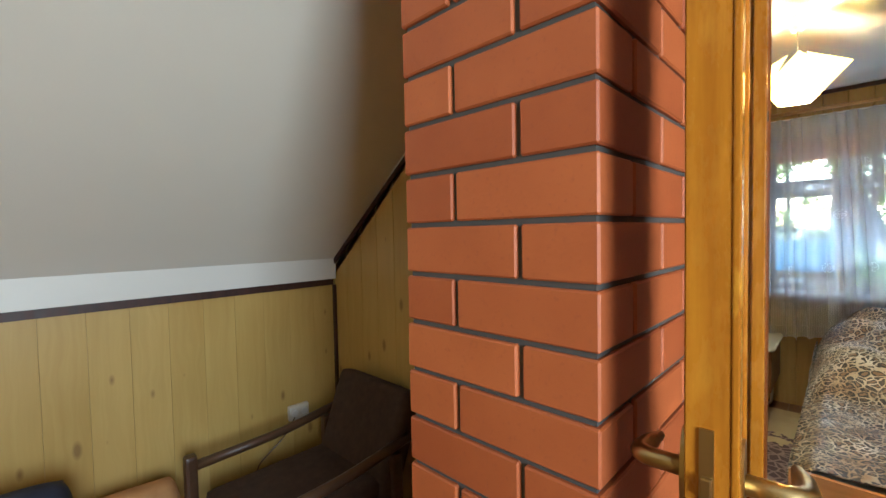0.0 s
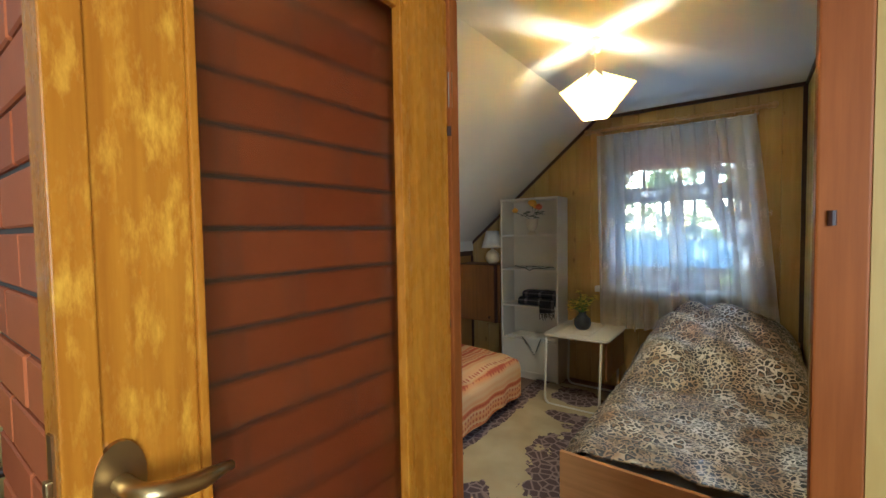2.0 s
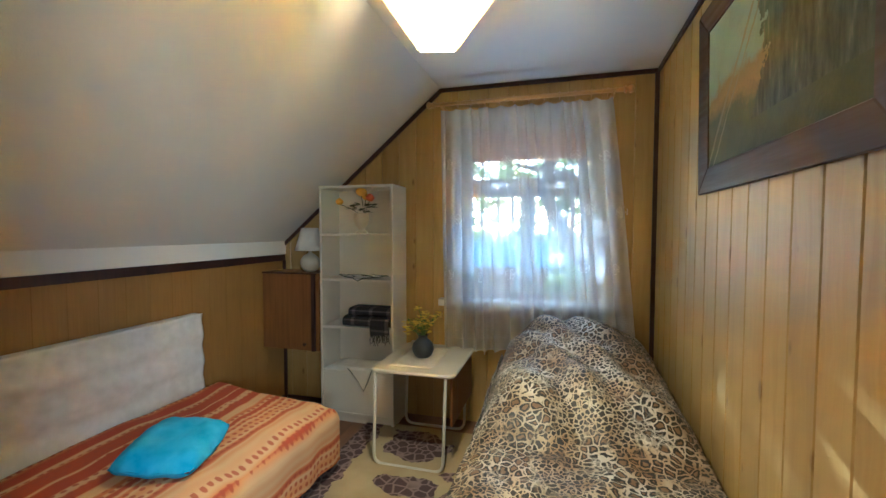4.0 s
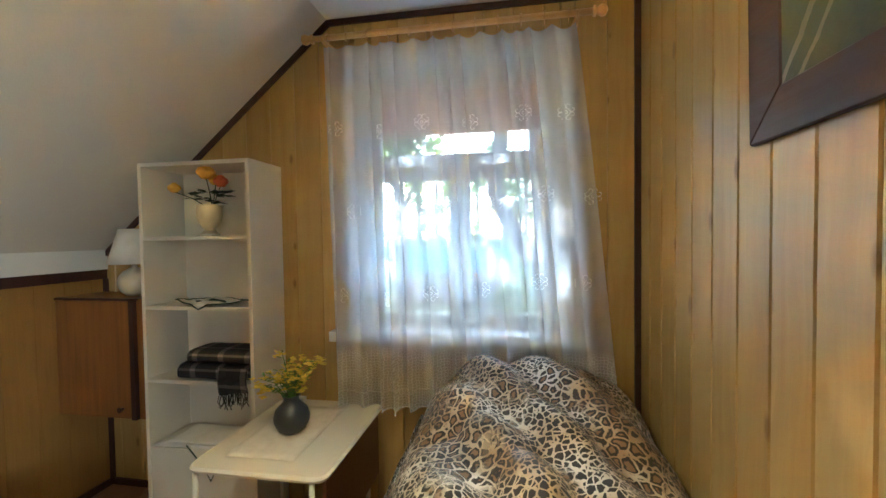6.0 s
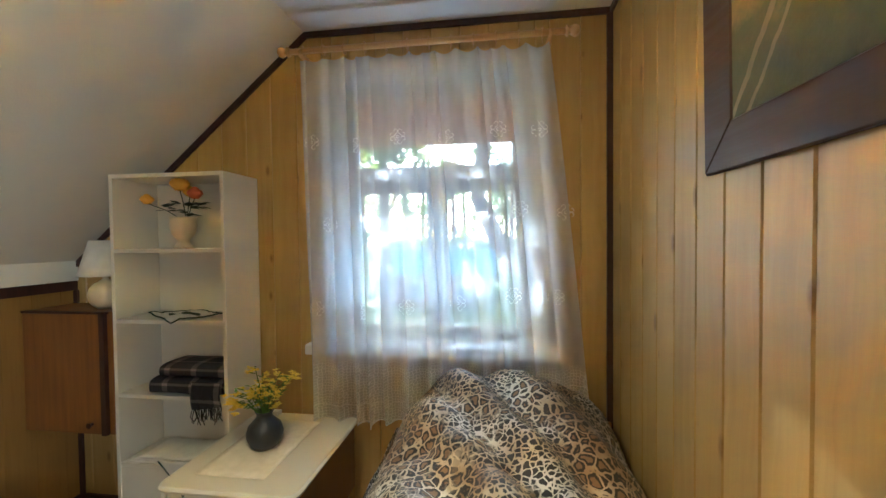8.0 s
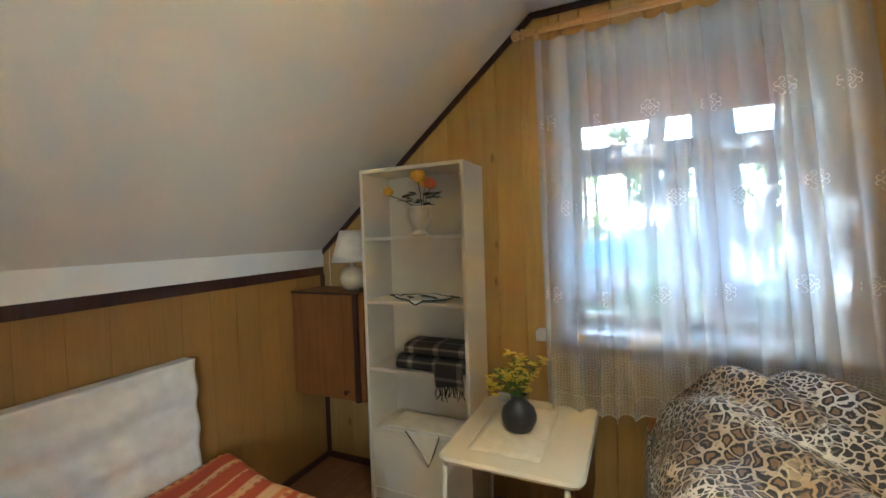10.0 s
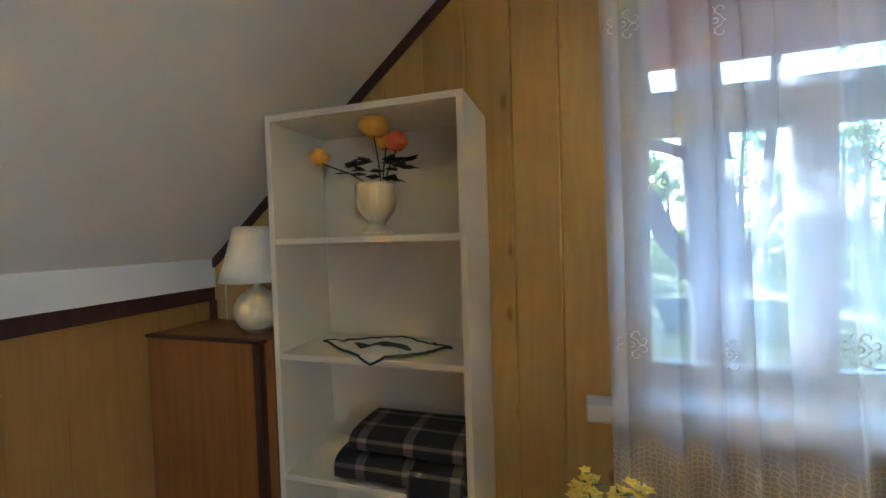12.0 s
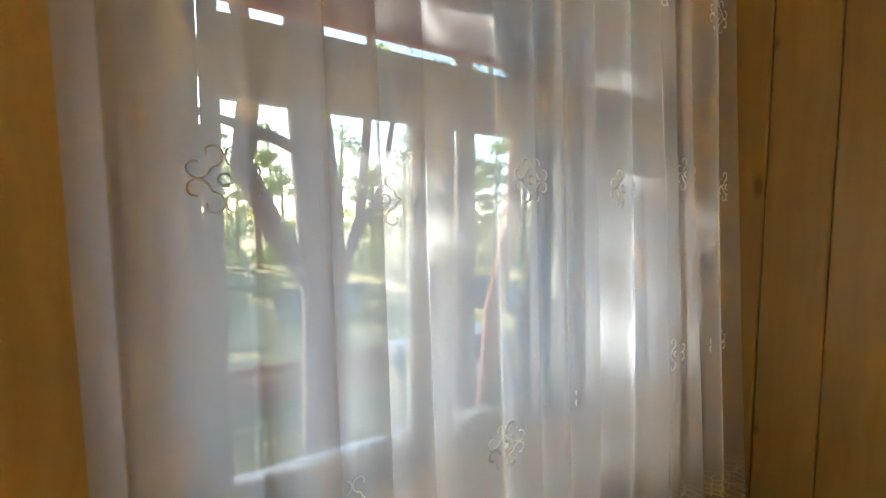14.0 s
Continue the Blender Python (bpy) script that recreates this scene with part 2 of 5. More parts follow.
def rug_mat():
    m = shade("beige_floral_rug", (0.5, 0.4, 0.24), 0.95)
    k = Net(m)
    geo = k.n("NewGeometry").outputs["Position"]
    sep = k.n("SeparateXYZ")
    k.l(geo, sep.inputs[0])
    wob = k.math("SUBTRACT", k.noise(geo, 7.0, 3), 0.5)
    y = sep.outputs[1]

    def blob(cx, cy, rx, ry):
        a = k.math("DIVIDE", k.math("SUBTRACT", sep.outputs[0], cx), rx)
        b = k.math("DIVIDE", k.math("SUBTRACT", y, cy), ry)
        d = k.math("SQRT", k.math("ADD", k.math("MULTIPLY", a, a), k.math("MULTIPLY", b, b)))
        return k.math("LESS_THAN", k.math("ADD", d, k.math("MULTIPLY", wob, 1.6)), 1.0)

    mark = blob(3.1, 0.50, 0.62, 0.40)
    for cx, cy, rx, ry in ((3.62, 0.86, 0.09, 0.22), (2.3, 0.98, 0.24, 0.16), (4.05, 0.95, 0.18, 0.22), (1.95, 0.5, 0.25, 0.22)):
        mark = k.math("MAXIMUM", mark, blob(cx, cy, rx, ry))
    edge = k.math("GREATER_THAN", k.math("ADD", y, k.math("MULTIPLY", wob, 0.16)), 1.27)
    mark = k.math("MAXIMUM", mark, edge)
    vor = k.n("TexVoronoi", Scale=17.0)
    vor.feature = "DISTANCE_TO_EDGE"
    k.l(geo, vor.inputs["Vector"])
    petals = k.ramp(vor.outputs["Distance"], [(0.03, (0.27, 0.19, 0.17)), (0.13, (0.085, 0.05, 0.055))])
    ground = k.ramp(k.noise(geo, 4.0, 3), [(0.3, (0.38, 0.29, 0.15)), (0.7, (0.48, 0.385, 0.22))])
    k.colour(k.mix(mark, ground, petals))
    k.bump(k.noise(geo, 420, 2), 0.6, 0.004)
    return m


RUG = rug_mat()


def plaid():
    m = shade("dark_plaid_wool", (0.03, 0.03, 0.035), 0.9)
    k = Net(m)
    geo = k.n("NewGeometry").outputs["Position"]
    sep = k.n("SeparateXYZ")
    k.l(geo, sep.inputs[0])

    def bars(v, f, w):
        return k.math("LESS_THAN", k.math("FRACT", k.math("MULTIPLY", v, f)), w)

    a, b = bars(sep.outputs[1], 7.3, 0.2), bars(k.math("ADD", sep.outputs[2], sep.outputs[0]), 12.0, 0.16)
    f = k.math("MULTIPLY", k.math("ADD", a, b), 0.5)
    k.colour(k.ramp(f, [(0.0, (0.016, 0.018, 0.022)), (0.5, (0.10, 0.085, 0.075)), (1.0, (0.26, 0.20, 0.17))]))
    k.bump(k.noise(geo, 300, 2), 0.5, 0.003)
    return m


PLAID = plaid()


def sheer(name, clear, lace=False):
    """Net curtain: holes between white threads that let light through; a denser lace hem."""
    m = bpy.data.materials.new(name)
    m.use_nodes = True
    k = Net(m)
    out = k.t.nodes["Material Output"]
    dif = k.n("BsdfDiffuse", Color=(0.92, 0.92, 0.92, 1))
    tl = k.n("BsdfTranslucent", Color=(0.92, 0.92, 0.92, 1))
    mx = k.n("MixShader", Fac=0.72)
    k.l(dif.outputs[0], mx.inputs[1])
    k.l(tl.outputs[0], mx.inputs[2])
    tr = k.n("BsdfTransparent")
    mm = k.n("MixShader")
    k.l(tr.outputs[0], mm.inputs[1])
    k.l(mx.outputs[0], mm.inputs[2])
    geo = k.n("NewGeometry").outputs["Position"]
    sep = k.n("SeparateXYZ")
    k.l(geo, sep.inputs[0])
    cloud = k.noise(k.place(3, 9, 1.2), 2.5, 2)
    fac = k.math("ADD", 1.0 - clear, k.math("MULTIPLY", k.math("SUBTRACT", cloud, 0.5), 0.12))
    nrm = k.n("SeparateXYZ")
    k.l(k.n("NewGeometry").outputs["Normal"], nrm.inputs[0])
    slant = k.math("SUBTRACT", 1.0, k.math("ABSOLUTE", nrm.outputs[0]))
    fac = k.math("ADD", fac, k.math("MULTIPLY", slant, 0.12))
    c = k.n("CombineXYZ")
    k.l(k.math("MULTIPLY", sep.outputs[1], 75.0), c.inputs[0])
    k.l(k.math("MULTIPLY", sep.outputs[2], 75.0), c.inputs[1])
    vor = k.n("TexVoronoi", Scale=1.0, Randomness=0.5)
    vor.feature, vor.voronoi_dimensions = "DISTANCE_TO_EDGE", "2D"
    k.l(c.outputs[0], vor.inputs["Vector"])
    net = k.math("LESS_THAN", vor.outputs["Distance"], 0.10)
    hem = k.math("DIVIDE", k.math("SUBTRACT", 0.88, sep.outputs[2]), 0.05, True)
    fac = k.math("ADD", fac, k.math("MULTIPLY", k.math("MULTIPLY", hem, k.math("ADD", 0.35, net)), 0.26), True)
    k.l(fac, mm.inputs[0])
    k.l(mm.outputs[0], out.inputs[0])
    return m


SHEER = sheer("white_net_curtain", 0.56)
LACE = shade("white_lace_thread", (0.82, 0.82, 0.82), 0.8)


def glass(name, tint=(1, 1, 1), rough=0.0):
    m = shade(name, tint, rough)
    b = m.node_tree.nodes["Principled BSDF"]
    b.inputs["Transmission Weight"].default_value = 1.0
    b.inputs["IOR"].default_value = 1.45
    return m


def pane_glass():
    m = bpy.data.materials.new("window_glass")
    m.use_nodes = True
    k = Net(m)
    tr = k.n("BsdfTransparent", Color=(0.95, 0.97, 0.96, 1))
    gl = k.n("BsdfGlossy", Roughness=0.02)
    fr = k.n("Fresnel", IOR=1.45)
    mm = k.n("MixShader")
    k.l(fr.outputs[0], mm.inputs[0])
    k.l(tr.outputs[0], mm.inputs[1])
    k.l(gl.outputs[0], mm.inputs[2])
    k.l(mm.outputs[0], k.t.nodes["Material Output"].inputs[0])
    return m


PANE = pane_glass()


def reeded():
    m = glass("reeded_door_glass", (0.34, 0.26, 0.19), 0.12)
    k = Net(m)
    w = k.n("TexWave", Scale=120.0, Distortion=0.4)
    w.bands_direction = "X"
    k.l(k.place(1, 0, 0.02), w.inputs["Vector"])
    k.bump(w.outputs[1], 0.2, 0.0006)
    return m


REEDED = reeded()


def lampshade():
    m = bpy.data.materials.new("frosted_shade")
    m.use_nodes = True
    k = Net(m)
    tl = k.n("BsdfTranslucent", Color=(0.84, 0.64, 0.28, 1))
    df = k.n("BsdfDiffuse", Color=(0.80, 0.74, 0.55, 1))
    mm = k.n("MixShader", Fac=0.35)
    k.l(tl.outputs[0], mm.inputs[1])
    k.l(df.outputs[0], mm.inputs[2])
    k.l(mm.outputs[0], k.t.nodes["Material Output"].inputs[0])
    return m


SHADE = lampshade()
BULB = shade("glowing_bulb", (1, 0.9, 0.6), 0.4)
_b = BULB.node_tree.nodes["Principled BSDF"]
_b.inputs["Emission Color"].default_value = (1, 0.80, 0.45, 1)
_b.inputs["Emission Strength"].default_value = 14
BRASS = shade("brushed_brass", (0.45, 0.33, 0.14), 0.33, 1.0)
STEEL = shade("grey_steel", (0.45, 0.44, 0.42), 0.35, 1.0)
CREAM_METAL = shade("cream_painted_tube", (0.62, 0.58, 0.50), 0.35)
TABLETOP = plaster("cream_laminate_top", (0.64, 0.57, 0.43), 0.3, 30)
CREAM = plaster("cream_ceramic", (0.70, 0.62, 0.44), 0.3, 20)
PLASTIC = shade("ivory_plastic", (0.72, 0.68, 0.58), 0.4)
BLACK_CLAY = plaster("dark_grey_pottery", (0.035, 0.037, 0.042), 0.42, 50)
DARK_LEAF = shade("dark_green_leaf", (0.012, 0.035, 0.018), 0.5)
GREEN = shade("fresh_green_stem", (0.10, 0.20, 0.03), 0.5)
YELLOW = shade("yellow_petal", (0.78, 0.58, 0.02), 0.5)
ROSE_Y = shade("golden_rose_petal", (0.85, 0.48, 0.03), 0.55)
ROSE_O = shade("orange_rose_petal", (0.72, 0.16, 0.05), 0.55)


def canvas():
    """A landscape in broad soft patches: pale sky, ochre slope, dark wood."""
    m = shade("oil_landscape", (0.2, 0.2, 0.1), 0.75)
    k = Net(m)
    geo = k.n("NewGeometry").outputs["Position"]
    sep = k.n("SeparateXYZ")
    k.l(geo, sep.inputs[0])
    nz = k.noise(geo, 5.0, 5, 0.65)
    fine = k.noise(k.place(30, 1, 6), 1.5, 4)
    h = k.math("ADD", sep.outputs[2], k.math("MULTIPLY", k.math("SUBTRACT", nz, 0.5), 0.35))
    h = k.math("SUBTRACT", h, k.math("MULTIPLY", k.math("SUBTRACT", 3.45, sep.outputs[0]), 0.10))
    land = k.ramp(k.math("MULTIPLY", k.math("SUBTRACT", h, 1.55), 1.25, True),
                  [(0.1, (0.055, 0.058, 0.028)), (0.33, (0.12, 0.11, 0.05)), (0.42, (0.30, 0.19, 0.06)), (0.5, (0.26, 0.18, 0.07)), (0.56, (0.24, 0.30, 0.25)), (0.85, (0.34, 0.40, 0.36))])
    wood = k.math("LESS_THAN", k.math("ADD", sep.outputs[0], k.math("MULTIPLY", k.math("SUBTRACT", nz, 0.5), 0.8)), 3.08)
    low = k.math("GREATER_THAN", sep.outputs[2], 1.78)
    trees = k.ramp(fine, [(0.35, (0.03, 0.032, 0.022)), (0.6, (0.10, 0.095, 0.06)), (0.75, (0.22, 0.18, 0.12))])
    painted = k.mix(k.math("MULTIPLY", k.math("MULTIPLY", wood, low), 0.8), land, trees)
    # two pale ruts of a track that climbs the slope
    rut = k.math("SUBTRACT", k.math("SUBTRACT", sep.outputs[2], 1.70), k.math("MULTIPLY", k.math("SUBTRACT", 3.47, sep.outputs[0]), 1.15))
    rut = k.math("ADD", rut, k.math("MULTIPLY", k.math("SUBTRACT", nz, 0.5), 0.06))
    for mid, wide in ((0.02, 0.011), (-0.05, 0.008)):
        on = k.math("LESS_THAN", k.math("ABSOLUTE", k.math("SUBTRACT", rut, mid)), wide)
        painted = k.mix(k.math("MULTIPLY", on, k.math("ADD", 0.25, fine), True), painted, (0.26, 0.20, 0.11))
    k.colour(painted)
    k.bump(k.noise(geo, 70, 3), 0.4, 0.003)
    return m


CANVAS = canvas()


def ground_mat():
    m = shade("grass_and_sand", (0.1, 0.1, 0.04), 0.95)
    k = Net(m)
    geo = k.n("NewGeometry").outputs["Position"]
    big = k.noise(geo, 0.28, 4)
    fine = k.noise(geo, 4.0, 4)
    f = k.math("ADD", k.math("MULTIPLY", big, 0.65), k.math("MULTIPLY", fine, 0.35))
    k.colour(k.ramp(f, [(0.40, (0.16, 0.15, 0.03)), (0.48, (0.30, 0.25, 0.05)), (0.54, (0.46, 0.35, 0.13)), (0.64, (0.50, 0.40, 0.19))]))
    k.bump(fine, 0.6, 0.05)
    return m


GROUND = ground_mat()


def bark(name, a, b):
    m = shade(name, a, 0.95)
    k = Net(m)
    v = k.place(9, 9, 2.2)
    g = k.noise(v, 1.6, 5, 0.65)
    k.colour(k.ramp(g, [(0.35, a), (0.65, b)]))
    k.bump(g, 0.8, 0.03)
    return m


BARK = bark("grey_brown_bark", (0.07, 0.048, 0.04), (0.19, 0.13, 0.105))
BARK_RED = bark("reddish_pine_bark", (0.16, 0.065, 0.035), (0.30, 0.14, 0.08))


def leaf_mat():
    m = shade("sunlit_foliage", (0.08, 0.12, 0.03), 0.6)
    k = Net(m)
    r = k.n("NewGeometry").outputs["Random Per Island"]
    k.colour(k.ramp(r, [(0.0, (0.045, 0.075, 0.02)), (0.6, (0.09, 0.13, 0.03)), (1.0, (0.17, 0.19, 0.045))]))
    tl = k.n("BsdfTranslucent", Color=(0.26, 0.32, 0.06, 1))
    mm = k.n("MixShader", Fac=0.6)
    k.l(k.b.outputs[0], mm.inputs[1])
    k.l(tl.outputs[0], mm.inputs[2])
    k.l(mm.outputs[0], k.t.nodes["Material Output"].inputs[0])
    return m


LEAF = leaf_mat()
FENCE_RED = grained("red_brown_fence_board", (0.20, 0.07, 0.035), (0.32, 0.12, 0.06), 0.7, "y")
PICKET = grained("grey_green_picket", (0.11, 0.10, 0.07), (0.20, 0.18, 0.12), 0.8)
CAR_PAINT = shade("silver_car_paint", (0.42, 0.44, 0.46), 0.25, 0.6)
CAR_BLUE = shade("dark_blue_car_paint", (0.02, 0.035, 0.09), 0.25, 0.3)
CAR_GLASS = shade("tinted_car_glass", (0.02, 0.025, 0.03), 0.05)
TYRE = shade("black_rubber", (0.012, 0.012, 0.012), 0.8)
TAIL = shade("red_tail_lens", (0.5, 0.02, 0.02), 0.2)
ROOF_T = grained("turquoise_metal_roof", (0.10, 0.22, 0.21), (0.15, 0.30, 0.28), 0.5)
BRICK_FAR = plaster("red_brown_render", (0.28, 0.11, 0.06), 0.9)


# ---- building helpers ----
def thing(name, at, label, category, group="", kind=""):
    ob = new(name)
    ob.empty_display_size = 0.05
    ob.location = at
    ob["origin"] = at
    return tagged(ob, label, category, group, kind)


def part(name, bm, material, parent=None, label="", smooth=False):
    """Links a bmesh, drawn in the room's coordinates, as one mesh object under its parent."""
    o = Vector(parent["origin"]) if parent else Vector((0, 0, 0))
    if parent:
        bmesh.ops.translate(bm, vec=-o, verts=bm.verts)
    bmesh.ops.recalc_face_normals(bm, faces=bm.faces)
    me = bpy.data.meshes.new(name)
    bm.to_mesh(me)
    bm.free()
    me.materials.append(material)
    if smooth:
        me.shade_smooth()
    ob = new(name, me)
    ob["origin"] = tuple(o)
    if parent:
        ob.parent = parent
    if label:
        ob["label"] = label
    return ob


def structure(name, bm, material, label, category):
    return tagged(part(name, bm, material), label, category, kind="structure")


def box(bm, x0, y0, z0, x1, y1, z1, bevel=0.0):
    vs = bmesh.ops.create_cube(bm, size=1)["verts"]
    for v in vs:
        v.co = Vector((x0 + (v.co.x + 0.5) * (x1 - x0), y0 + (v.co.y + 0.5) * (y1 - y0), z0 + (v.co.z + 0.5) * (z1 - z0)))
    if bevel:
        es = list({e for v in vs for e in v.link_edges})
        bmesh.ops.bevel(bm, geom=es, offset=bevel, segments=2, affect="EDGES", profile=0.6)
    return bm


def boxes(*specs, bevel=0.0):
    bm = bmesh.new()
    for s in specs:
        box(bm, *s, bevel=bevel)
    return bm


def prism(bm, outline, way):
    """A flat outline of points, thickened along a vector."""
    way = Vector(way)
    a = [bm.verts.new(p) for p in outline]
    b = [bm.verts.new(Vector(p) + way) for p in outline]
    bm.faces.new(a)
    bm.faces.new(b[::-1])
    n = len(a)
    for i in range(n):
        bm.faces.new((a[i], b[i], b[(i + 1) % n], a[(i + 1) % n]))
    return bm


def tube(bm, pts, r, n=8, closed=False):
    """A round bar along a line of points; r may be one radius or one a point."""
    pts = [Vector(p) for p in pts]
    rs = r if isinstance(r, (list, tuple)) else [r] * len(pts)
    rings = []
    side = None
    for i, p in enumerate(pts):
        d = (pts[min(i + 1, len(pts) - 1)] - pts[max(i - 1, 0)])
        if closed:
            d = pts[(i + 1) % len(pts)] - pts[i - 1]
        d.normalize()
        if side is None:
            side = d.orthogonal().normalized()
        side = (side - d * side.dot(d)).normalized()
        up = d.cross(side)
        rings.append([bm.verts.new(p + (side * math.cos(a) + up * math.sin(a)) * rs[i]) for a in [2 * math.pi * j / n for j in range(n)]])
    m = len(rings)
    for i in range(m if closed else m - 1):
        a, b = rings[i], rings[(i + 1) % m]
        for j in range(n):
            bm.faces.new((a[j], a[(j + 1) % n], b[(j + 1) % n], b[j]))
    if not closed:
        bm.faces.new(rings[0][::-1])
        bm.faces.new(rings[-1])
    return bm


def lathe(bm, c, profile, n=24):
    """A turned shape round an upright axis: profile of (radius, height)."""
    rings = []
    for r, z in profile:
        rings.append([bm.verts.new((c[0] + r * math.cos(2 * math.pi * j / n), c[1] + r * math.sin(2 * math.pi * j / n), c[2] + z)) for j in range(n)])
    for a, b in zip(rings, rings[1:]):
        for j in range(n):
            bm.faces.new((a[j], a[(j + 1) % n], b[(j + 1) % n], b[j]))
    bm.faces.new(rings[0][::-1])
    bm.faces.new(rings[-1])
    return bm


def sheet(bm, f, nu, nv):
    """A surface f(u, v) over the unit square."""
    g = [[bm.verts.new(f(i / nu, j / nv)) for j in range(nv + 1)] for i in range(nu + 1)]
    for i in range(nu):
        for j in range(nv):
            bm.faces.new((g[i][j], g[i + 1][j], g[i + 1][j + 1], g[i][j + 1]))
    return bm


def thicken(ob, t):
    m = ob.modifiers.new("solid", "SOLIDIFY")
    m.thickness, m.offset = t, 0
    return ob


def bend(pts, r=0.04, n=4):
    """A line of points with its inner corners rounded."""
    pts = [Vector(p) for p in pts]
    out = [pts[0]]
    for a, b, c in zip(pts, pts[1:], pts[2:]):
        p, q = b + (a - b).normalized() * r, b + (c - b).normalized() * r
        for i in range(n + 1):
            s = i / n
            out.append(p * (1 - s) ** 2 + b * 2 * s * (1 - s) + q * s * s)
    return out + [pts[-1]]


def ease(a, b, x):
    s = min(1.0, max(0.0, (x - a) / (b - a)))
    return s * s * (3 - 2 * s)


# ---- setting ----
WX, WY, KY, KYH = 4.513, -0.53, 2.30, 2.43      # window wall, picture wall, knee wall of the room and of the landing
CEILZ, RIDGE_Y = 2.46, 0.935                      # flat ceiling and where the slope begins
PITCH = (CEILZ - 1.33) / (2.276 - RIDGE_Y)
PX0, PX1 = 1.472, 1.535                           # the partition


def slope_z(y):
    return min(CEILZ, CEILZ - (y - RIDGE_Y) * PITCH)


structure("floor", boxes((-1.9, -1.6, -0.22, 4.8, 2.75, -0.02)), BACKING, "dark subfloor under brown floorboards", "floor")
structure("ceiling", boxes((-1.9, -1.6, CEILZ, 4.78, RIDGE_Y, CEILZ + 0.2)), CEIL, "flat white papered ceiling", "ceiling")
bm = bmesh.new()
ye = 2.75
prism(bm, [(PX0, RIDGE_Y, CEILZ), (PX0, ye, slope_z(ye)), (PX0, ye, slope_z(ye) + 0.25), (PX0, RIDGE_Y, CEILZ + 0.25)], (4.78 - PX0, 0, 0))
structure("ceiling_slope", bm, CEIL, "white papered sloping attic ceiling", "ceiling")
bm = bmesh.new()
HZ = 0.05
prism(bm, [(-1.9, RIDGE_Y, CEILZ + HZ), (-1.9, ye, slope_z(ye) + HZ + 0.04), (-1.9, ye, slope_z(ye) + 0.3), (-1.9, RIDGE_Y, CEILZ + 0.3)], (1.9 + PX0 - 0.002, 0, 0))
structure("ceiling_slope_landing", bm, CEIL, "white papered sloping ceiling over the landing", "ceiling")

# window wall: backing round the opening
OY0, OY1, OZ0, OZ1 = -0.19, 0.80, 0.90, 2.235
bm = boxes((WX + 0.012, OY1, -0.1, 4.78, 2.75, CEILZ + 0.1), (WX + 0.012, -1.6, -0.1, 4.78, OY0, CEILZ + 0.1),
           (WX + 0.012, OY0, -0.1, 4.78, OY1, OZ0), (WX + 0.012, OY0, OZ1, 4.78, OY1, CEILZ + 0.1))
wall_window = structure("wall_east", bm, BACKING, "gable wall clad in knotty yellow pine boards", "wall")
wall_picture = structure("wall_south", boxes((PX0, WY - 0.15, -0.1, 4.78, WY - 0.012, CEILZ + 0.05)), BACKING, "long wall clad in knotty pine boards", "wall")
wall_knee = structure("wall_north", boxes((PX1, KY + 0.012, -0.1, 4.78, KY + 0.2, 1.5)), BACKING, "low knee wall lined with smooth honey-brown board", "wall")
bm = boxes((PX0 + 0.012, 0.52, -0.1, PX1 - 0.012, 2.75, CEILZ + 0.1), (PX0 + 0.012, -1.6, -0.1, PX1 - 0.012, -0.352, CEILZ + 0.1), (PX0 + 0.012, -0.352, 2.11, PX1 - 0.012, 0.52, CEILZ + 0.1))
wall_part = structure("wall_partition", bm, BACKING, "partition clad in pine boards with a doorway", "wall")
wall_knee_hall = structure("wall_north_landing", boxes((-1.9, KYH + 0.012, -0.1, PX0, KYH + 0.2, 1.5)), BACKING, "low pine knee wall of the landing", "wall")
structure("wall_west_landing", boxes((-1.9, -1.6, -0.1, -1.7, 2.7, 2.6)), PINE_HALL, "plain end wall of the landing", "wall")
structure("wall_south_landing", boxes((-1.9, -1.6, -0.1, -0.7, -1.45, 2.6), (0.3, -1.6, -0.1, PX0, -1.45, 2.6), (-0.7, -1.6, -0.1, 0.3, -1.45, 0.95), (-0.7, -1.6, 2.15, 0.3, -1.45, 2.6)), PINE_HALL, "plain pine wall of the landing, with an unseen opening added for its lamp", "wall")

# trim
DT = 0.014
structure("trim_gable_top", boxes((WX - DT, WY, CEILZ - 0.028, WX, RIDGE_Y, CEILZ)), TRIM, "dark brown strip under the ceiling", "trim")
bm = bmesh.new()
prism(bm, [(WX - DT, RIDGE_Y, CEILZ), (WX - DT, RIDGE_Y - 0.012, CEILZ - 0.028), (WX - DT, KY, slope_z(KY) - 0.033), (WX - DT, KY, slope_z(KY))], (DT, 0, 0))
structure("trim_gable_slope", bm, TRIM, "dark brown strip along the sloping ceiling", "trim")
structure("trim_corner", boxes((WX - DT, WY, 0, WX, WY + 0.026, CEILZ - 0.03)), TRIM, "dark brown strip in the wall corner", "trim")
structure("trim_picture_wall", boxes((PX1, WY, CEILZ - 0.026, WX - DT, WY + DT, CEILZ)), TRIM, "dark brown strip under the ceiling", "trim")
structure("trim_corner_knee", boxes((WX - DT, KY - 0.024, 0, WX, KY, 1.17)), TRIM, "dark brown strip in the corner of the knee wall", "trim")
structure("trim_knee_white", boxes((PX1, KY - 0.024, 1.222, WX - 0.002, KY + 0.004, 1.335)), WHITE, "white painted band under the sloping ceiling", "trim")
structure("trim_knee_dark", boxes((PX1, KY - 0.018, 1.170, WX - 0.002, KY, 1.220)), TRIM, "dark red-brown strip under the white band", "trim")
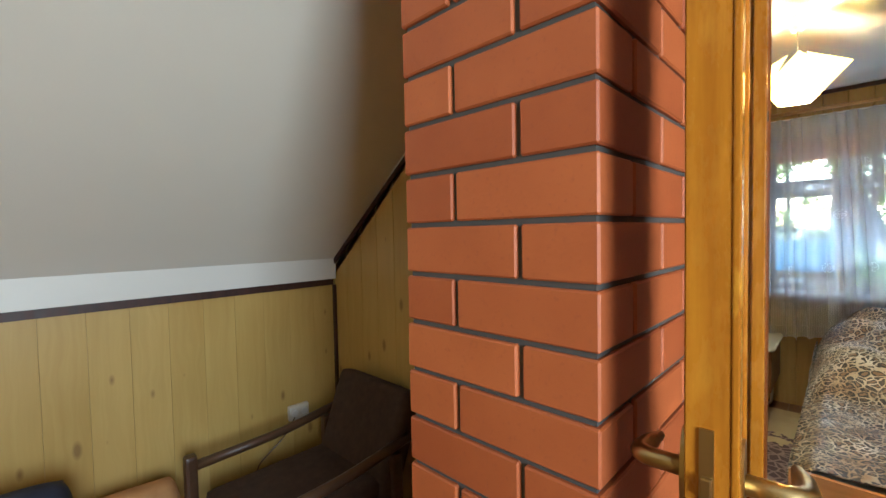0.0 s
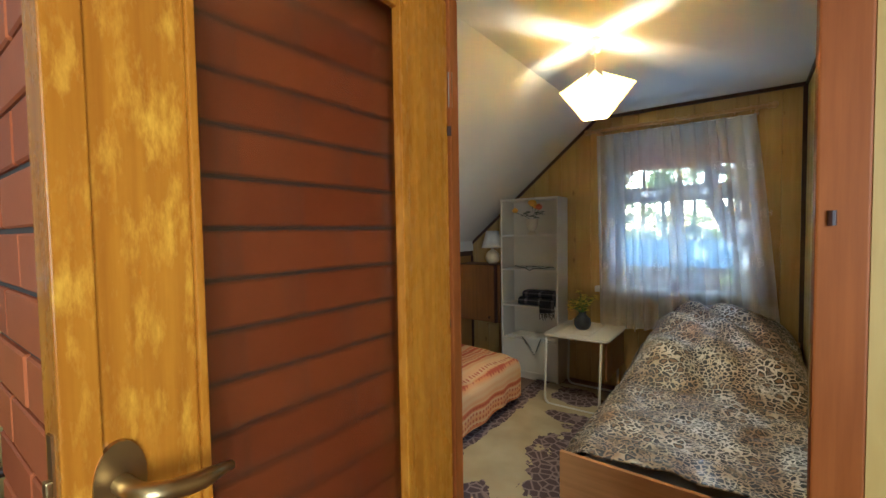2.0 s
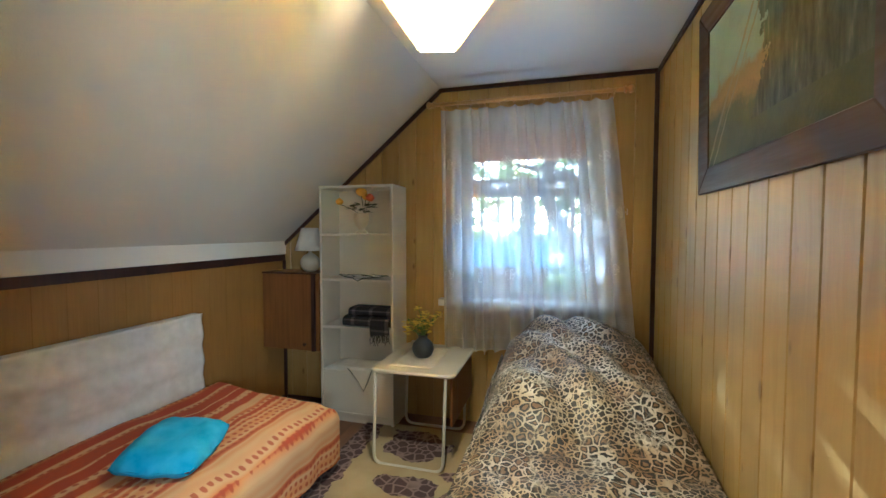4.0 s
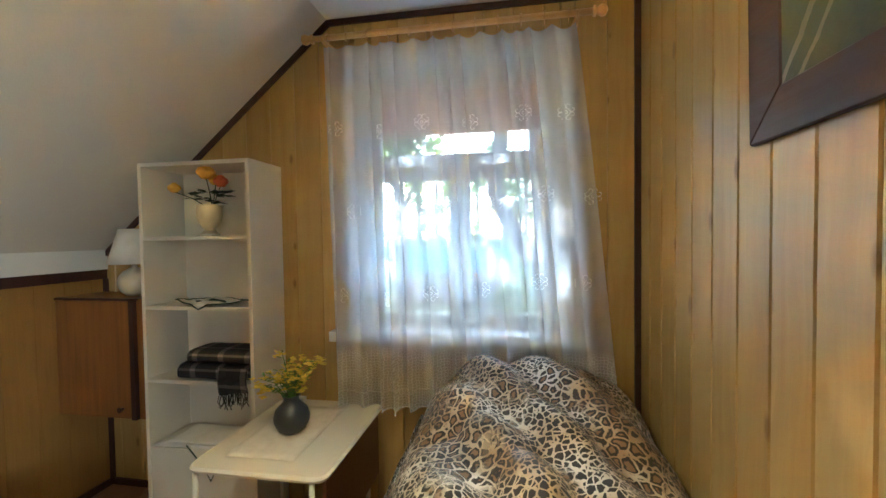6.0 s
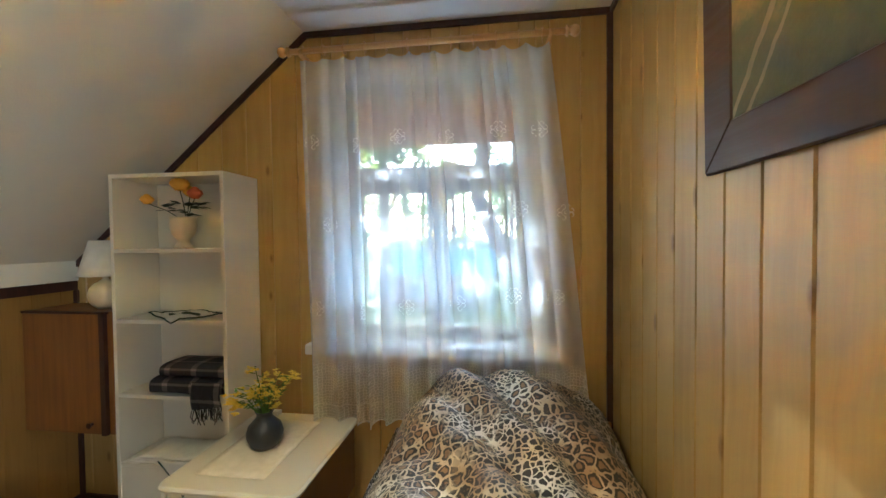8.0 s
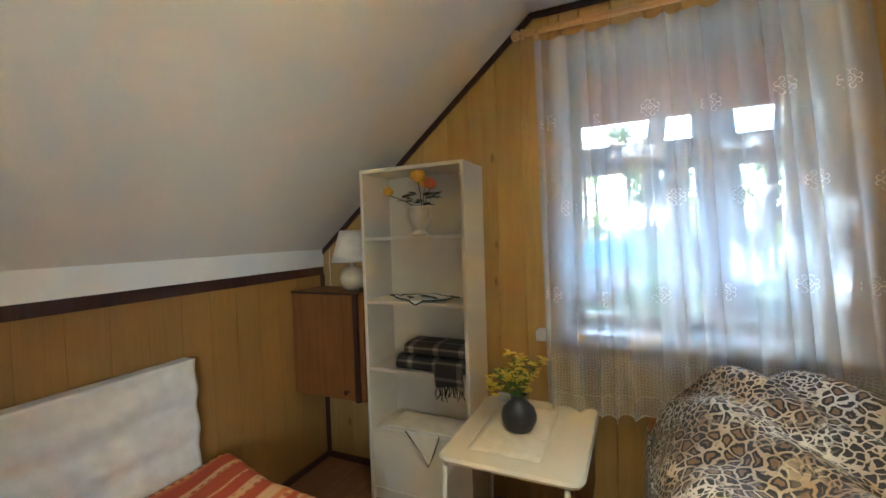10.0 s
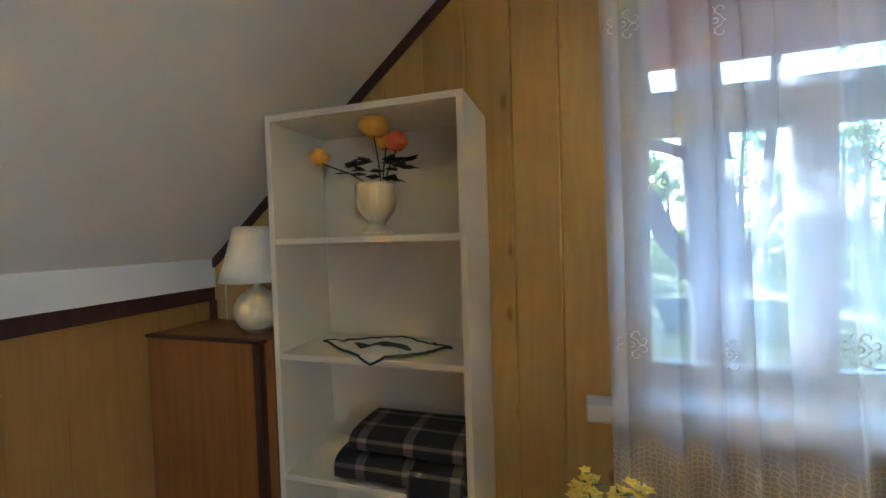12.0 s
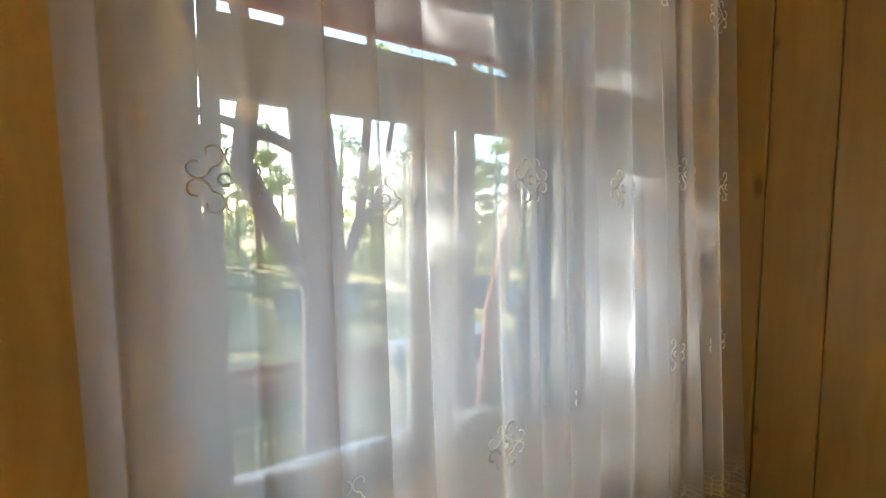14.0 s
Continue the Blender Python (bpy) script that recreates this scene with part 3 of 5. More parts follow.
structure("baseboard", boxes((PX1, KY - 0.014, 0, WX - 0.02, KY, 0.035), (WX - 0.014, 1.79, 0, WX, KY - 0.03, 0.035)), TRIM, "dark brown skirting strip", "baseboard")
structure("trim_landing_white", boxes((-1.7, KYH - 0.024, 1.187, PX0 - 0.002, KYH + 0.004, 1.325)), WHITE, "white painted band under the sloping ceiling", "trim")
structure("trim_landing_dark", boxes((-1.7, KYH - 0.018, 1.152, PX0 - 0.016, KYH, 1.185)), TRIM, "dark red-brown strip under the white band", "trim")
bm = bmesh.new()
prism(bm, [(PX0 - DT, 0.89, slope_z(0.89) + 0.02), (PX0 - DT, 0.89, slope_z(0.89) - 0.01), (PX0 - DT, KYH, 1.255), (PX0 - DT, KYH, 1.285)], (DT, 0, 0))
structure("trim_landing_slope", bm, TRIM, "dark brown strip along the sloping ceiling", "trim")
structure("trim_landing_corner", boxes((PX0 - DT, KYH - 0.022, 0, PX0, KYH - 0.001, 1.15)), TRIM, "dark brown strip in the wall corner", "trim")

# ---- window ----
win = thing("window_1", (4.72, 0.3, OZ0), "white painted timber window with a fixed top light", "window", kind="structure")
FX0, FX1 = 4.70, 4.765
part("window_frame", boxes((FX0, OY0, OZ0, FX1, OY0 + 0.04, OZ1), (FX0, OY1 - 0.04, OZ0, FX1, OY1, OZ1), (FX0, OY0 + 0.04, OZ1 - 0.05, FX1, OY1 - 0.04, OZ1),
                           (FX0, OY0 + 0.04, OZ0, FX1, OY1 - 0.04, OZ0 + 0.03), (FX0, OY0 + 0.04, 1.715, FX1, OY1 - 0.04, 1.77), (FX0, 0.285, OZ0 + 0.03, FX1, 0.325, 1.715), bevel=0.004), WINPAINT, win)


def sash(y0, y1, z0, z1, w0, w1, wb, wt):
    a, b = FX0 - 0.012, FX0 + 0.03
    s = part("sash", boxes((a, y0, z0, b, y0 + w0, z1), (a, y1 - w1, z0, b, y1, z1), (a, y0 + w0, z0, b, y1 - w1, z0 + wb), (a, y0 + w0, z1 - wt, b, y1 - w1, z1), bevel=0.004), WINPAINT, win)
    g = part("pane", boxes((FX0 + 0.008, y0 + w0 - 0.003, z0 + wb - 0.003, FX0 + 0.012, y1 - w1 + 0.003, z1 - wt + 0.003)), PANE, s)
    g.visible_shadow = False


sash(OY0 + 0.042, 0.304, OZ0 + 0.032, 1.713, 0.044, 0.052, 0.04, 0.041)
sash(0.306, OY1 - 0.042, OZ0 + 0.032, 1.713, 0.053, 0.03, 0.04, 0.041)
sash(OY0 + 0.042, OY1 - 0.042, 1.772, OZ1 - 0.052, 0.046, 0.03, 0.038, 0.02)
part("reveal", boxes((WX - 0.004, OY0 - 0.002, OZ0, FX0, OY0 + 0.016, OZ1), (WX - 0.004, OY1 - 0.016, OZ0, FX0, OY1 + 0.002, OZ1), (WX - 0.004, OY0 + 0.016, OZ1 - 0.016, FX0, OY1 - 0.016, OZ1 + 0.002)), WINPAINT, win)
part("window_casing", boxes((WX - 0.018, OY0 - 0.05, OZ0 - 0.03, WX - 0.001, OY0 + 0.002, OZ1 + 0.05), (WX - 0.018, OY1 - 0.002, OZ0 - 0.03, WX - 0.001, OY1 + 0.05, OZ1 + 0.05),
                            (WX - 0.018, OY0 + 0.002, OZ1 - 0.002, WX - 0.001, OY1 - 0.002, OZ1 + 0.05), bevel=0.004), WINPAINT, win)
part("window_sill", boxes((4.44, OY0 - 0.10, 0.868, FX0 - 0.014, OY1 + 0.13, 0.918), bevel=0.006), WINPAINT, win, "thick white window board")
part("catch", boxes((FX0 - 0.03, 0.296, 1.25, FX0 - 0.013, 0.314, 1.36), bevel=0.004), STEEL, win)

# eave outside the gable
eave = thing("roof_eave", (5.0, 0.3, 2.1), "salmon painted boards under the roof overhang", "eave", kind="structure")
part("fascia", boxes((5.07, -2.2, 2.01, 5.10, 1.6, 2.46)), EAVE, eave)
for i in range(5):
    part("soffit_board", boxes((4.79 + i * 0.056, -2.2, 2.40, 4.843 + i * 0.056, 1.6, 2.42)), EAVE, eave)

# ---- doorway and door ----
frame_ob = thing("door_frame", (PX0, 0.08, 0), "red-brown stained door frame", "door frame", kind="structure")
J0, J1 = PX0 - 0.012, PX0 + 0.025
part("jamb", boxes((J0, 0.435, 0, J1, 0.50, 2.045), bevel=0.004), RED_JAMB, frame_ob)
part("jamb", boxes((J0, -0.345, 0, J1, -0.28, 2.045), bevel=0.004), RED_JAMB, frame_ob)
part("head", boxes((J0, -0.345, 2.047, J1, 0.50, 2.11), bevel=0.004), RED_JAMB, frame_ob)
part("threshold", boxes((J0, -0.28, 0, J1, 0.435, 0.02), bevel=0.004), RED_JAMB, frame_ob)
part("strike_plate", boxes((J0 + 0.012, -0.2805, 1.10, J0 + 0.028, -0.2785, 1.24)), BRASS, frame_ob)
for zz, yy in ((1.70, 0.44), (1.194, 0.45), (1.45, -0.30)):
    bm = bmesh.new()
    tube(bm, [(J0 - 0.0015, yy, zz - 0.012), (J0 - 0.0015, yy, zz + 0.012)], [0.006, 0.006], 8)
    part("knot", bm, TRIM, frame_ob)

DL, DT2, DH = 0.80, 0.042, 2.02
door = thing("door_1", (PX0 - 0.01, 0.47, 0.012), "open amber varnished door with a tall reeded glass pane", "door", kind="structure")


def dpart(name, bm, mat, parent=None, label="", smooth=False):
    """Door parts: x from the hinge towards the latch edge, y away from the doorway's eye side."""
    ob = part(name, bm, mat, None, label, smooth)
    ob.parent = parent or door
    return ob


GX0, GX1, GZ0, GZ1 = 0.19, 0.66, 0.28, 1.925
dpart("stile", boxes((0, 0, 0, GX0, DT2, DH), bevel=0.004), DOOR_SOUND)
dpart("stile", boxes((GX1, 0, 0, DL, DT2, DH), bevel=0.004), DOOR)
dpart("rail", boxes((GX0, 0.001, 0, GX1, DT2 - 0.001, GZ0), bevel=0.003), DOOR_SOUND)
dpart("rail", boxes((GX0, 0.001, GZ1, GX1, DT2 - 0.001, DH), bevel=0.003), DOOR_SOUND)
dpart("bead", boxes((GX0, -0.011, GZ0, GX0 + 0.026, 0.012, GZ1), (GX1 - 0.012, -0.004, GZ0, GX1, 0.012, GZ1), (GX0 + 0.026, -0.004, GZ1 - 0.014, GX1 - 0.012, 0.012, GZ1), (GX0 + 0.026, -0.004, GZ0, GX1 - 0.012, 0.012, GZ0 + 0.014), bevel=0.003), DOOR_SOUND)
dpart("edge_lipping", boxes((DL - 0.003, 0.002, 0.002, DL + 0.0004, DT2 - 0.002, DH - 0.002)), DOOR_SOUND)
dpart("cover_strip", boxes((DL - 0.034, -0.006, 0, DL + 0.002, 0.001, DH), bevel=0.002), DOOR)
g = dpart("glass_pane", boxes((GX0, 0.019, GZ0, GX1, 0.023, GZ1)), REEDED, None, "brownish reeded glass")
g.visible_shadow = False
hx, hz = DL - 0.048, 1.150
bm = bmesh.new()
for yy, s in ((0.0, -1), (DT2, 1)):
    lp = [Vector((hx + 0.026 * math.cos(a), yy, hz + 0.048 * math.sin(a))) for a in [2 * math.pi * i / 24 for i in range(24)]]
    prism(bm, lp, (0, s * 0.008, 0))
rose = dpart("rose", bm, BRASS)
bm = bmesh.new()
for s, y0 in ((-1, 0.0), (1, DT2)):
    tube(bm, bend([(hx, y0, hz), (hx, y0 + s * 0.058, hz), (hx - 0.05, y0 + s * 0.060, hz - 0.012), (hx - 0.102, y0 + s * 0.052, hz - 0.016)], 0.025, 5),
         [0.011] * 3 + [0.0115] * 9 + [0.010, 0.006], 10)
dpart("lever_handle", bm, BRASS, None, "brass lever handle", True)
dpart("lock_plate", boxes((DL + 0.0005, 0.015, 1.06, DL + 0.003, 0.028, 1.22)), BRASS)
dpart("latch", boxes((DL + 0.002, 0.016, 1.15, DL + 0.009, 0.027, 1.172), bevel=0.002), BRASS)
for zz in (0.25, 1.75):
    bm = bmesh.new()
    tube(bm, [(-0.006, -0.004, zz), (-0.006, -0.004, zz + 0.09)], 0.007, 8)
    dpart("hinge", bm, STEEL)
# the leaf stands open, turned out over the landing
DOOR_ANGLE = 185.0
door.matrix_world = pose(PX0 - 0.012, 0.445, 0.012, 0, 0, DOOR_ANGLE) @ Matrix.Diagonal((1, -1, 1, 1))

# ---- rug ----
rug = part("rug", boxes((1.75, -0.35, 0.001, 4.30, 1.42, 0.012), bevel=0.003), RUG)
tagged(rug, "beige rug with dark purple-brown flowers on the floor", "rug")

# ---- bed with leopard cover ----
BX0, BX1, BY0, BY1 = 2.287, 4.44, WY + 0.03, 0.43
bed = thing("bed", (3.3, -0.05, 0), "single bed with an orange wooden footboard", "bed")
bm = bmesh.new()
prism(bm, [(BX0 - 0.02, WY + 0.02, 0.06), (BX0 - 0.02, BY1 + 0.02, 0.06), (BX0 - 0.02, BY1 + 0.02, 0.485), (BX0 - 0.02, WY + 0.02, 0.47)], (0.02, 0, 0))
part("footboard", bm, ORANGE_BOARD, bed)
part("headboard", boxes((BX1 + 0.005, WY + 0.02, 0.06, BX1 + 0.025, BY1 + 0.01, 0.6), bevel=0.003), ORANGE_BOARD, bed)
part("side_rail", boxes((BX0 + 0.001, BY1 - 0.035, 0.14, BX1, BY1 - 0.012, 0.30)), ORANGE_BOARD, bed)
part("mattress", boxes((BX0 + 0.01, BY0 + 0.02, 0.20, BX1 - 0.01, BY1 - 0.04, 0.44), bevel=0.04), WHITE_CLOTH, bed)
for lx in (BX0 - 0.018, BX1 - 0.03):
    for ly in (BY0, BY1 - 0.03):
        part("leg", boxes((lx, ly, 0.0, lx + 0.04, ly + 0.04, 0.2)), ORANGE_BOARD, bed)


def bed_top(x, y):
    """Height of the spread: a flat part with shallow folds and a heap of pillows at the head."""
    z = 0.495 + 0.012 * noise.noise((x * 3.1, y * 3.3, 0)) + 0.006 * noise.noise((x * 9, y * 8, 3))
    c = y + 0.03
    across = max(0.0, 1 - (abs(c) / 0.485) ** 3.2)
    rise = ease(3.22, 3.62, x + 0.10 * abs(c)) * 0.205 + ease(3.5, 4.32, x) * 0.135
    heap = rise * across ** 0.75 * (1 - 0.55 * ease(4.34, 4.46, x))
    fold = 0.026 * math.sin((y * 1.1 - (x - 3.3) * 0.75) * 19 + 3 * noise.noise((x * 2, y * 2, 8))) * ease(3.25, 3.6, x) * across
    fold += 0.030 * noise.noise((x * 5.5, y * 4.5, 21)) * ease(3.25, 3.5, x)
    fold += 0.020 * abs(noise.noise((x * 7.0 + y * 3, y * 6.0 - x * 2, 5))) + 0.007 * abs(noise.noise((x * 15.0, y * 13.0, 11)))
    return z + heap + fold


def spread(u, v):
    x = BX0 + 0.012 + u * (BX1 - BX0 - 0.015)
    s = v * 1.42
    if s < 0.96:
        y = BY0 + s
        return Vector((x, y, bed_top(x, y) - 0.045 * ease(0.86, 0.96, s)))
    d = s - 0.96
    w = 0.012 * math.sin(x * 17 + 2 * noise.noise((x * 2, 0, 0)))
    return Vector((x, BY1 + 0.012 + w * d * 2 + 0.015 * math.sin(min(1, d / 0.1) * 1.57), bed_top(x, BY1 - 0.02) - 0.05 - d * 0.8))


bm = sheet(bmesh.new(), spread, 220, 110)
cover = tagged(thicken(part("bedspread", bm, LEOPARD, smooth=True), 0.006), "leopard print satin spread heaped over pillows on the bed", "bedspread")

# ---- bed under the slope ----
bed2 = thing("bed", (2.75, 1.8, 0), "low bed along the knee wall under an orange spread", "bed")
part("base", boxes((1.72, 1.38, 0.06, 3.66, 2.24, 0.24), bevel=0.01), CABINET, bed2)
part("mattress", boxes((1.70, 1.35, 0.24, 3.68, 2.26, 0.37), bevel=0.03), WHITE_CLOTH, bed2)
for lx in (1.8, 3.5):
    for ly in (1.45, 2.12):
        part("leg", boxes((lx, ly, 0, lx + 0.06, ly + 0.06, 0.07)), CABINET, bed2)


def cover2(u, v):
    """Rounded at the foot and falling down over the side and the foot end."""
    a = -0.32 + v * 1.20
    b = u * 2.35
    x = 1.70 + min(b, 2.02)
    over = max(0.0, b - 2.02)
    y = 1.33 + max(a, 0.0)
    side = max(0.0, -a)
    r = ease(0.0, 0.5, 1 - (y - 1.33) / 0.9) * 0.10 * ease(3.2, 3.72, x)
    z = 0.425 + 0.016 * noise.noise((x * 2.2, y * 2.4, 4)) + 0.008 * noise.noise((x * 7, y * 7, 2))
    z -= 0.03 * ease(0.12, 0.0, a) if a < 0.12 else 0
    z -= side * 0.98 + over * 1.0
    if over and side:
        z = 0.425 - max(side, over) - 0.02
    y -= 0.03 * math.sin(min(1, side / 0.08) * 1.57) + 0.012 * math.sin(x * 21) * side * 2
    x += 0.03 * math.sin(min(1, over / 0.08) * 1.57) - r + 0.01 * math.sin(y * 19) * over * 2
    return Vector((x, y, max(z, 0.09 + 0.01 * math.sin(x * 9 + y * 7))))


bm = sheet(bmesh.new(), cover2, 110, 60)
tagged(thicken(part("bedspread", bm, SPREAD, smooth=True), 0.007), "orange woven spread with red stripes and rows of figures", "bedspread")


def pillow(name, c, sx, sy, sz, turn, mat, label, category):
    bm = bmesh.new()
    for s in (1, -1):
        def f(u, v, s=s):
            a, b = u * 2 - 1, v * 2 - 1
            edge = max(0.0, (1 - a ** 4) * (1 - b ** 4)) ** 0.5
            pin = 1 - 0.10 * (a * a) * (b * b)
            return Vector((a * sx * pin, b * sy * pin, s * sz * edge + 0.012 * noise.noise((a * 2.5 + c[0], b * 2.5, s))))
        sheet(bm, f, 24, 24)
    bmesh.ops.remove_doubles(bm, verts=bm.verts, dist=0.0015)
    bmesh.ops.transform(bm, matrix=pose(*c, *turn), verts=bm.verts)
    return tagged(part(name, bm, mat, smooth=True), label, category)


pillow("cushion", (2.90, 1.66, 0.492), 0.20, 0.17, 0.055, (4, -3, 20), SKY_CLOTH, "bright blue cushion lying on the orange bed", "cushion")

bm = bmesh.new()
sheet(bm, lambda u, v: Vector((2.35 + u * 1.255, KY - 0.075 - 0.009 * abs(noise.noise((u * 16, v * 9, 1))) - 0.007 * math.sin(v * 19 + 2 * noise.noise((u * 4, v * 3, 7))), 0.40 + v * 0.50)), 90, 40)
panel = thing("padded_panel", (3.0, KY - 0.05, 0.40), "white quilted pad leaning on the knee wall above the bed", "padded panel")
thicken(part("quilted_front", bm, WHITE_CLOTH, panel, smooth=True), 0.006)
part("pad_core", boxes((2.35, KY - 0.070, 0.40, 3.605, KY - 0.004, 0.90), bevel=0.012), WHITE_CLOTH, panel)

# ---- bookcase ----
SX0, SX1, SY0, SY1, SZ = 4.24, 4.505, 1.202, 1.785, 1.745
case = thing("bookcase", (4.37, 1.49, 0), "white open bookcase with five shelves, half empty", "bookcase")
part("side_panel", boxes((SX0, SY0, 0, SX1, SY0 + 0.018, SZ), bevel=0.0015), SHELF, case)
part("side_panel", boxes((SX0, SY1 - 0.018, 0, SX1, SY1, SZ), bevel=0.0015), SHELF, case)
part("top_panel", boxes((SX0, SY0 + 0.018, SZ - 0.018, SX1, SY1 - 0.018, SZ), bevel=0.001), SHELF, case)
part("back_panel", boxes((SX1 - 0.006, SY0 + 0.018, 0.05, SX1 - 0.001, SY1 - 0.018, SZ - 0.018)), SHELF, case)
SHELVES = (1.396, 1.066, 0.714, 0.385, 0.075)
for z in SHELVES:
    part("shelf", boxes((SX0 + 0.002, SY0 + 0.018, z - 0.017, SX1 - 0.006, SY1 - 0.018, z), bevel=0.001), SHELF, case)
part("plinth", boxes((SX0 + 0.02, SY0 + 0.018, 0, SX0 + 0.035, SY1 - 0.018, 0.057)), SHELF, case)
part("front_panel", boxes((SX0 + 0.004, SY0 + 0.019, 0.077, SX0 + 0.018, SY1 - 0.019, 0.366)), SHELF, case)

# urn vase with cloth roses
vc = (4.355, 1.50, SHELVES[0])
vase = thing("vase", vc, "cream ceramic urn vase on the top shelf", "vase")
bm = bmesh.new()
lathe(bm, vc, [(0.044, 0), (0.046, 0.010), (0.032, 0.022), (0.024, 0.036), (0.034, 0.050), (0.052, 0.072), (0.058, 0.105), (0.056, 0.140), (0.061, 0.152), (0.053, 0.153), (0.049, 0.13), (0.02, 0.09)], 28)
part("body", bm, CREAM, vase, smooth=True)
bouquet = thing("rose_bouquet", (vc[0], vc[1], vc[2] + 0.10), "artificial yellow and orange roses with dark leaves", "artificial flowers")


def rose_head(c, r, mat):
    bm = bmesh.new()
    for ring, (rr, n, lift) in enumerate(((0.35, 3, 0.9), (0.65, 5, 0.55), (1.0, 6, 0.1))):
        for i in range(n):
            a = 2 * math.pi * i / n + ring * 0.7
            def f(u, v, a=a, rr=rr, lift=lift, n=n):
                w = (u - 0.5) * 2.2 * math.pi / n * 1.3
                rad = r * rr * (0.35 + 0.65 * math.sin(min(1.0, v * 1.1) * 1.5)) * (1 + 0.12 * math.cos(w * 2)) * (1 - 0.75 * max(0.0, v - 0.5))
                return Vector((c[0] + rad * math.cos(a + w), c[1] + rad * math.sin(a + w), c[2] + r * (v * (1.0 + lift * 0.4) - 0.55 - 0.12 * (u - 0.5) ** 2 * 4)))
            sheet(bm, f, 5, 4)
    lathe(bm, c, [(r * 0.15, -r * 0.5), (r * 0.5, -r * 0.3), (r * 0.62, r * 0.15), (r * 0.52, r * 0.55), (r * 0.30, r * 0.80), (r * 0.05, r * 0.88)], 10)
    part("rose", bm, mat, bouquet, smooth=True)


def leaf(bm, base, tip, w):
    base, tip = Vector(base), Vector(tip)
    d = tip - base
    s = d.cross(Vector((0, 0, 1)))
    s = s.normalized() * w if s.length > 1e-4 else Vector((w, 0, 0))
    m = base + d * 0.45
    up = Vector((0, 0, d.length * 0.10))
    vs = [bm.verts.new(p) for p in (base, m - s, tip, m + s, m + up)]
    for a, b in ((0, 1), (1, 2), (2, 3), (3, 0)):
        bm.faces.new((vs[a], vs[b], vs[4]))


rb = Vector((vc[0], vc[1] - 0.02, vc[2] + 0.155))
for c, r, mat in (((-0.04, 0.0, 0.150), 0.047, ROSE_Y), ((-0.01, -0.055, 0.108), 0.038, ROSE_O), ((0.01, -0.012, 0.118), 0.034, ROSE_Y), ((-0.03, 0.185, 0.082), 0.033, ROSE_Y)):
    p = rb + Vector(c)
    rose_head(p, r, mat)
    bm = bmesh.new()
    mid = (rb + p) / 2 + Vector((0, 0, -0.012))
    tube(bm, [rb + Vector((0, 0, -0.03)), mid, p - Vector((0, 0, r * 0.5))], 0.0022, 5)
    part("stem", bm, DARK_LEAF, bouquet)
random.seed(3)
for i in range(26):
    a = random.uniform(0, 6.28)
    d = random.uniform(0.02, 0.07) if i < 20 else 0
    st = rb + Vector((0.4 * d * math.cos(a), d * math.sin(a), random.uniform(0.0, 0.07)))
    if i >= 20:
        st = rb + Vector((-0.02, random.uniform(0.06, 0.13), random.uniform(0.02, 0.06)))
    bm = bmesh.new()
    leaf(bm, st, st + Vector((0.045 * math.cos(a), 0.06 * math.sin(a), random.uniform(-0.015, 0.02))), 0.025)
    part("leaf", bm, DARK_LEAF, bouquet)

# kerchief with a dark border hanging over the shelf edge
z = SHELVES[1] + 0.004


def kerchief(u, v):
    """A square laid cornerwise, one corner over the front edge, others lifted."""
    a, b = u - 0.5, v - 0.5
    y = 1.475 + (a - b) * 0.20
    x = 4.325 - (a + b) * 0.105
    h = 0.006 + 0.016 * max(0.0, math.cos((a - b) * 7.0) * 0.5 + 0.2) * (1 - abs(a + b)) + 0.006 * noise.noise((a * 6, b * 6, 2))
    if a + b < -0.3:
        h += 0.006
    drop = max(0.0, SX0 - x)
    return Vector((max(x, SX0 - 0.006), y, z + h * (1 if drop == 0 else 0.4) - drop * 0.9))


ker = thing("kerchief", (4.34, 1.475, z), "white kerchief with a dark green border on a shelf", "kerchief")
thicken(part("cloth", sheet(bmesh.new(), kerchief, 36, 36), WHITE_CLOTH, ker, smooth=True), 0.0015)
bm = bmesh.new()
edge = [kerchief(i / 20, 0) for i in range(20)] + [kerchief(1, i / 20) for i in range(20)] + [kerchief(1 - i / 20, 1) for i in range(20)] + [kerchief(0, 1 - i / 20) for i in range(20)]
tube(bm, [p + Vector((0, 0, 0.001)) for p in edge], 0.004, 5, closed=True)
part("border", bm, DARK_GREEN, ker)
bm = sheet(bmesh.new(), lambda u, v: kerchief(0.30 + 0.42 * u + 0.12 * (v - 0.5), 0.68 - 0.42 * u + 0.20 * (v - 0.5) * (1.3 + math.sin(u * 14) * 0.5)) + Vector((0, 0, 0.003)), 16, 4)
part("printed_motif", bm, DARK_GREEN, ker)

# folded plaid blanket with a fringe
blanket = thing("blanket", (4.37, 1.37, SHELVES[2]), "dark plaid wool blanket folded on a shelf", "blanket")


def fold_layer(y0, y1, z0, h, x0, seed):
    bm = bmesh.new()
    n = 18
    def f(u, v):
        y = y0 + (y1 - y0) * u
        a = math.pi * 2 * v
        return Vector((x0 + 0.105 + 0.105 * math.copysign(abs(math.cos(a)) ** 0.5, math.cos(a)), y, z0 + h / 2 + h / 2 * math.copysign(abs(math.sin(a)) ** 0.6, math.sin(a)) + 0.005 * noise.noise((y * 9, v * 4, seed))))
    sheet(bm, f, n, 28)
    for e0 in (0, 1):
        ring = [bm.verts.new(f(e0, j / 28)) for j in range(28)]
        bm.faces.new(ring)
    return bm


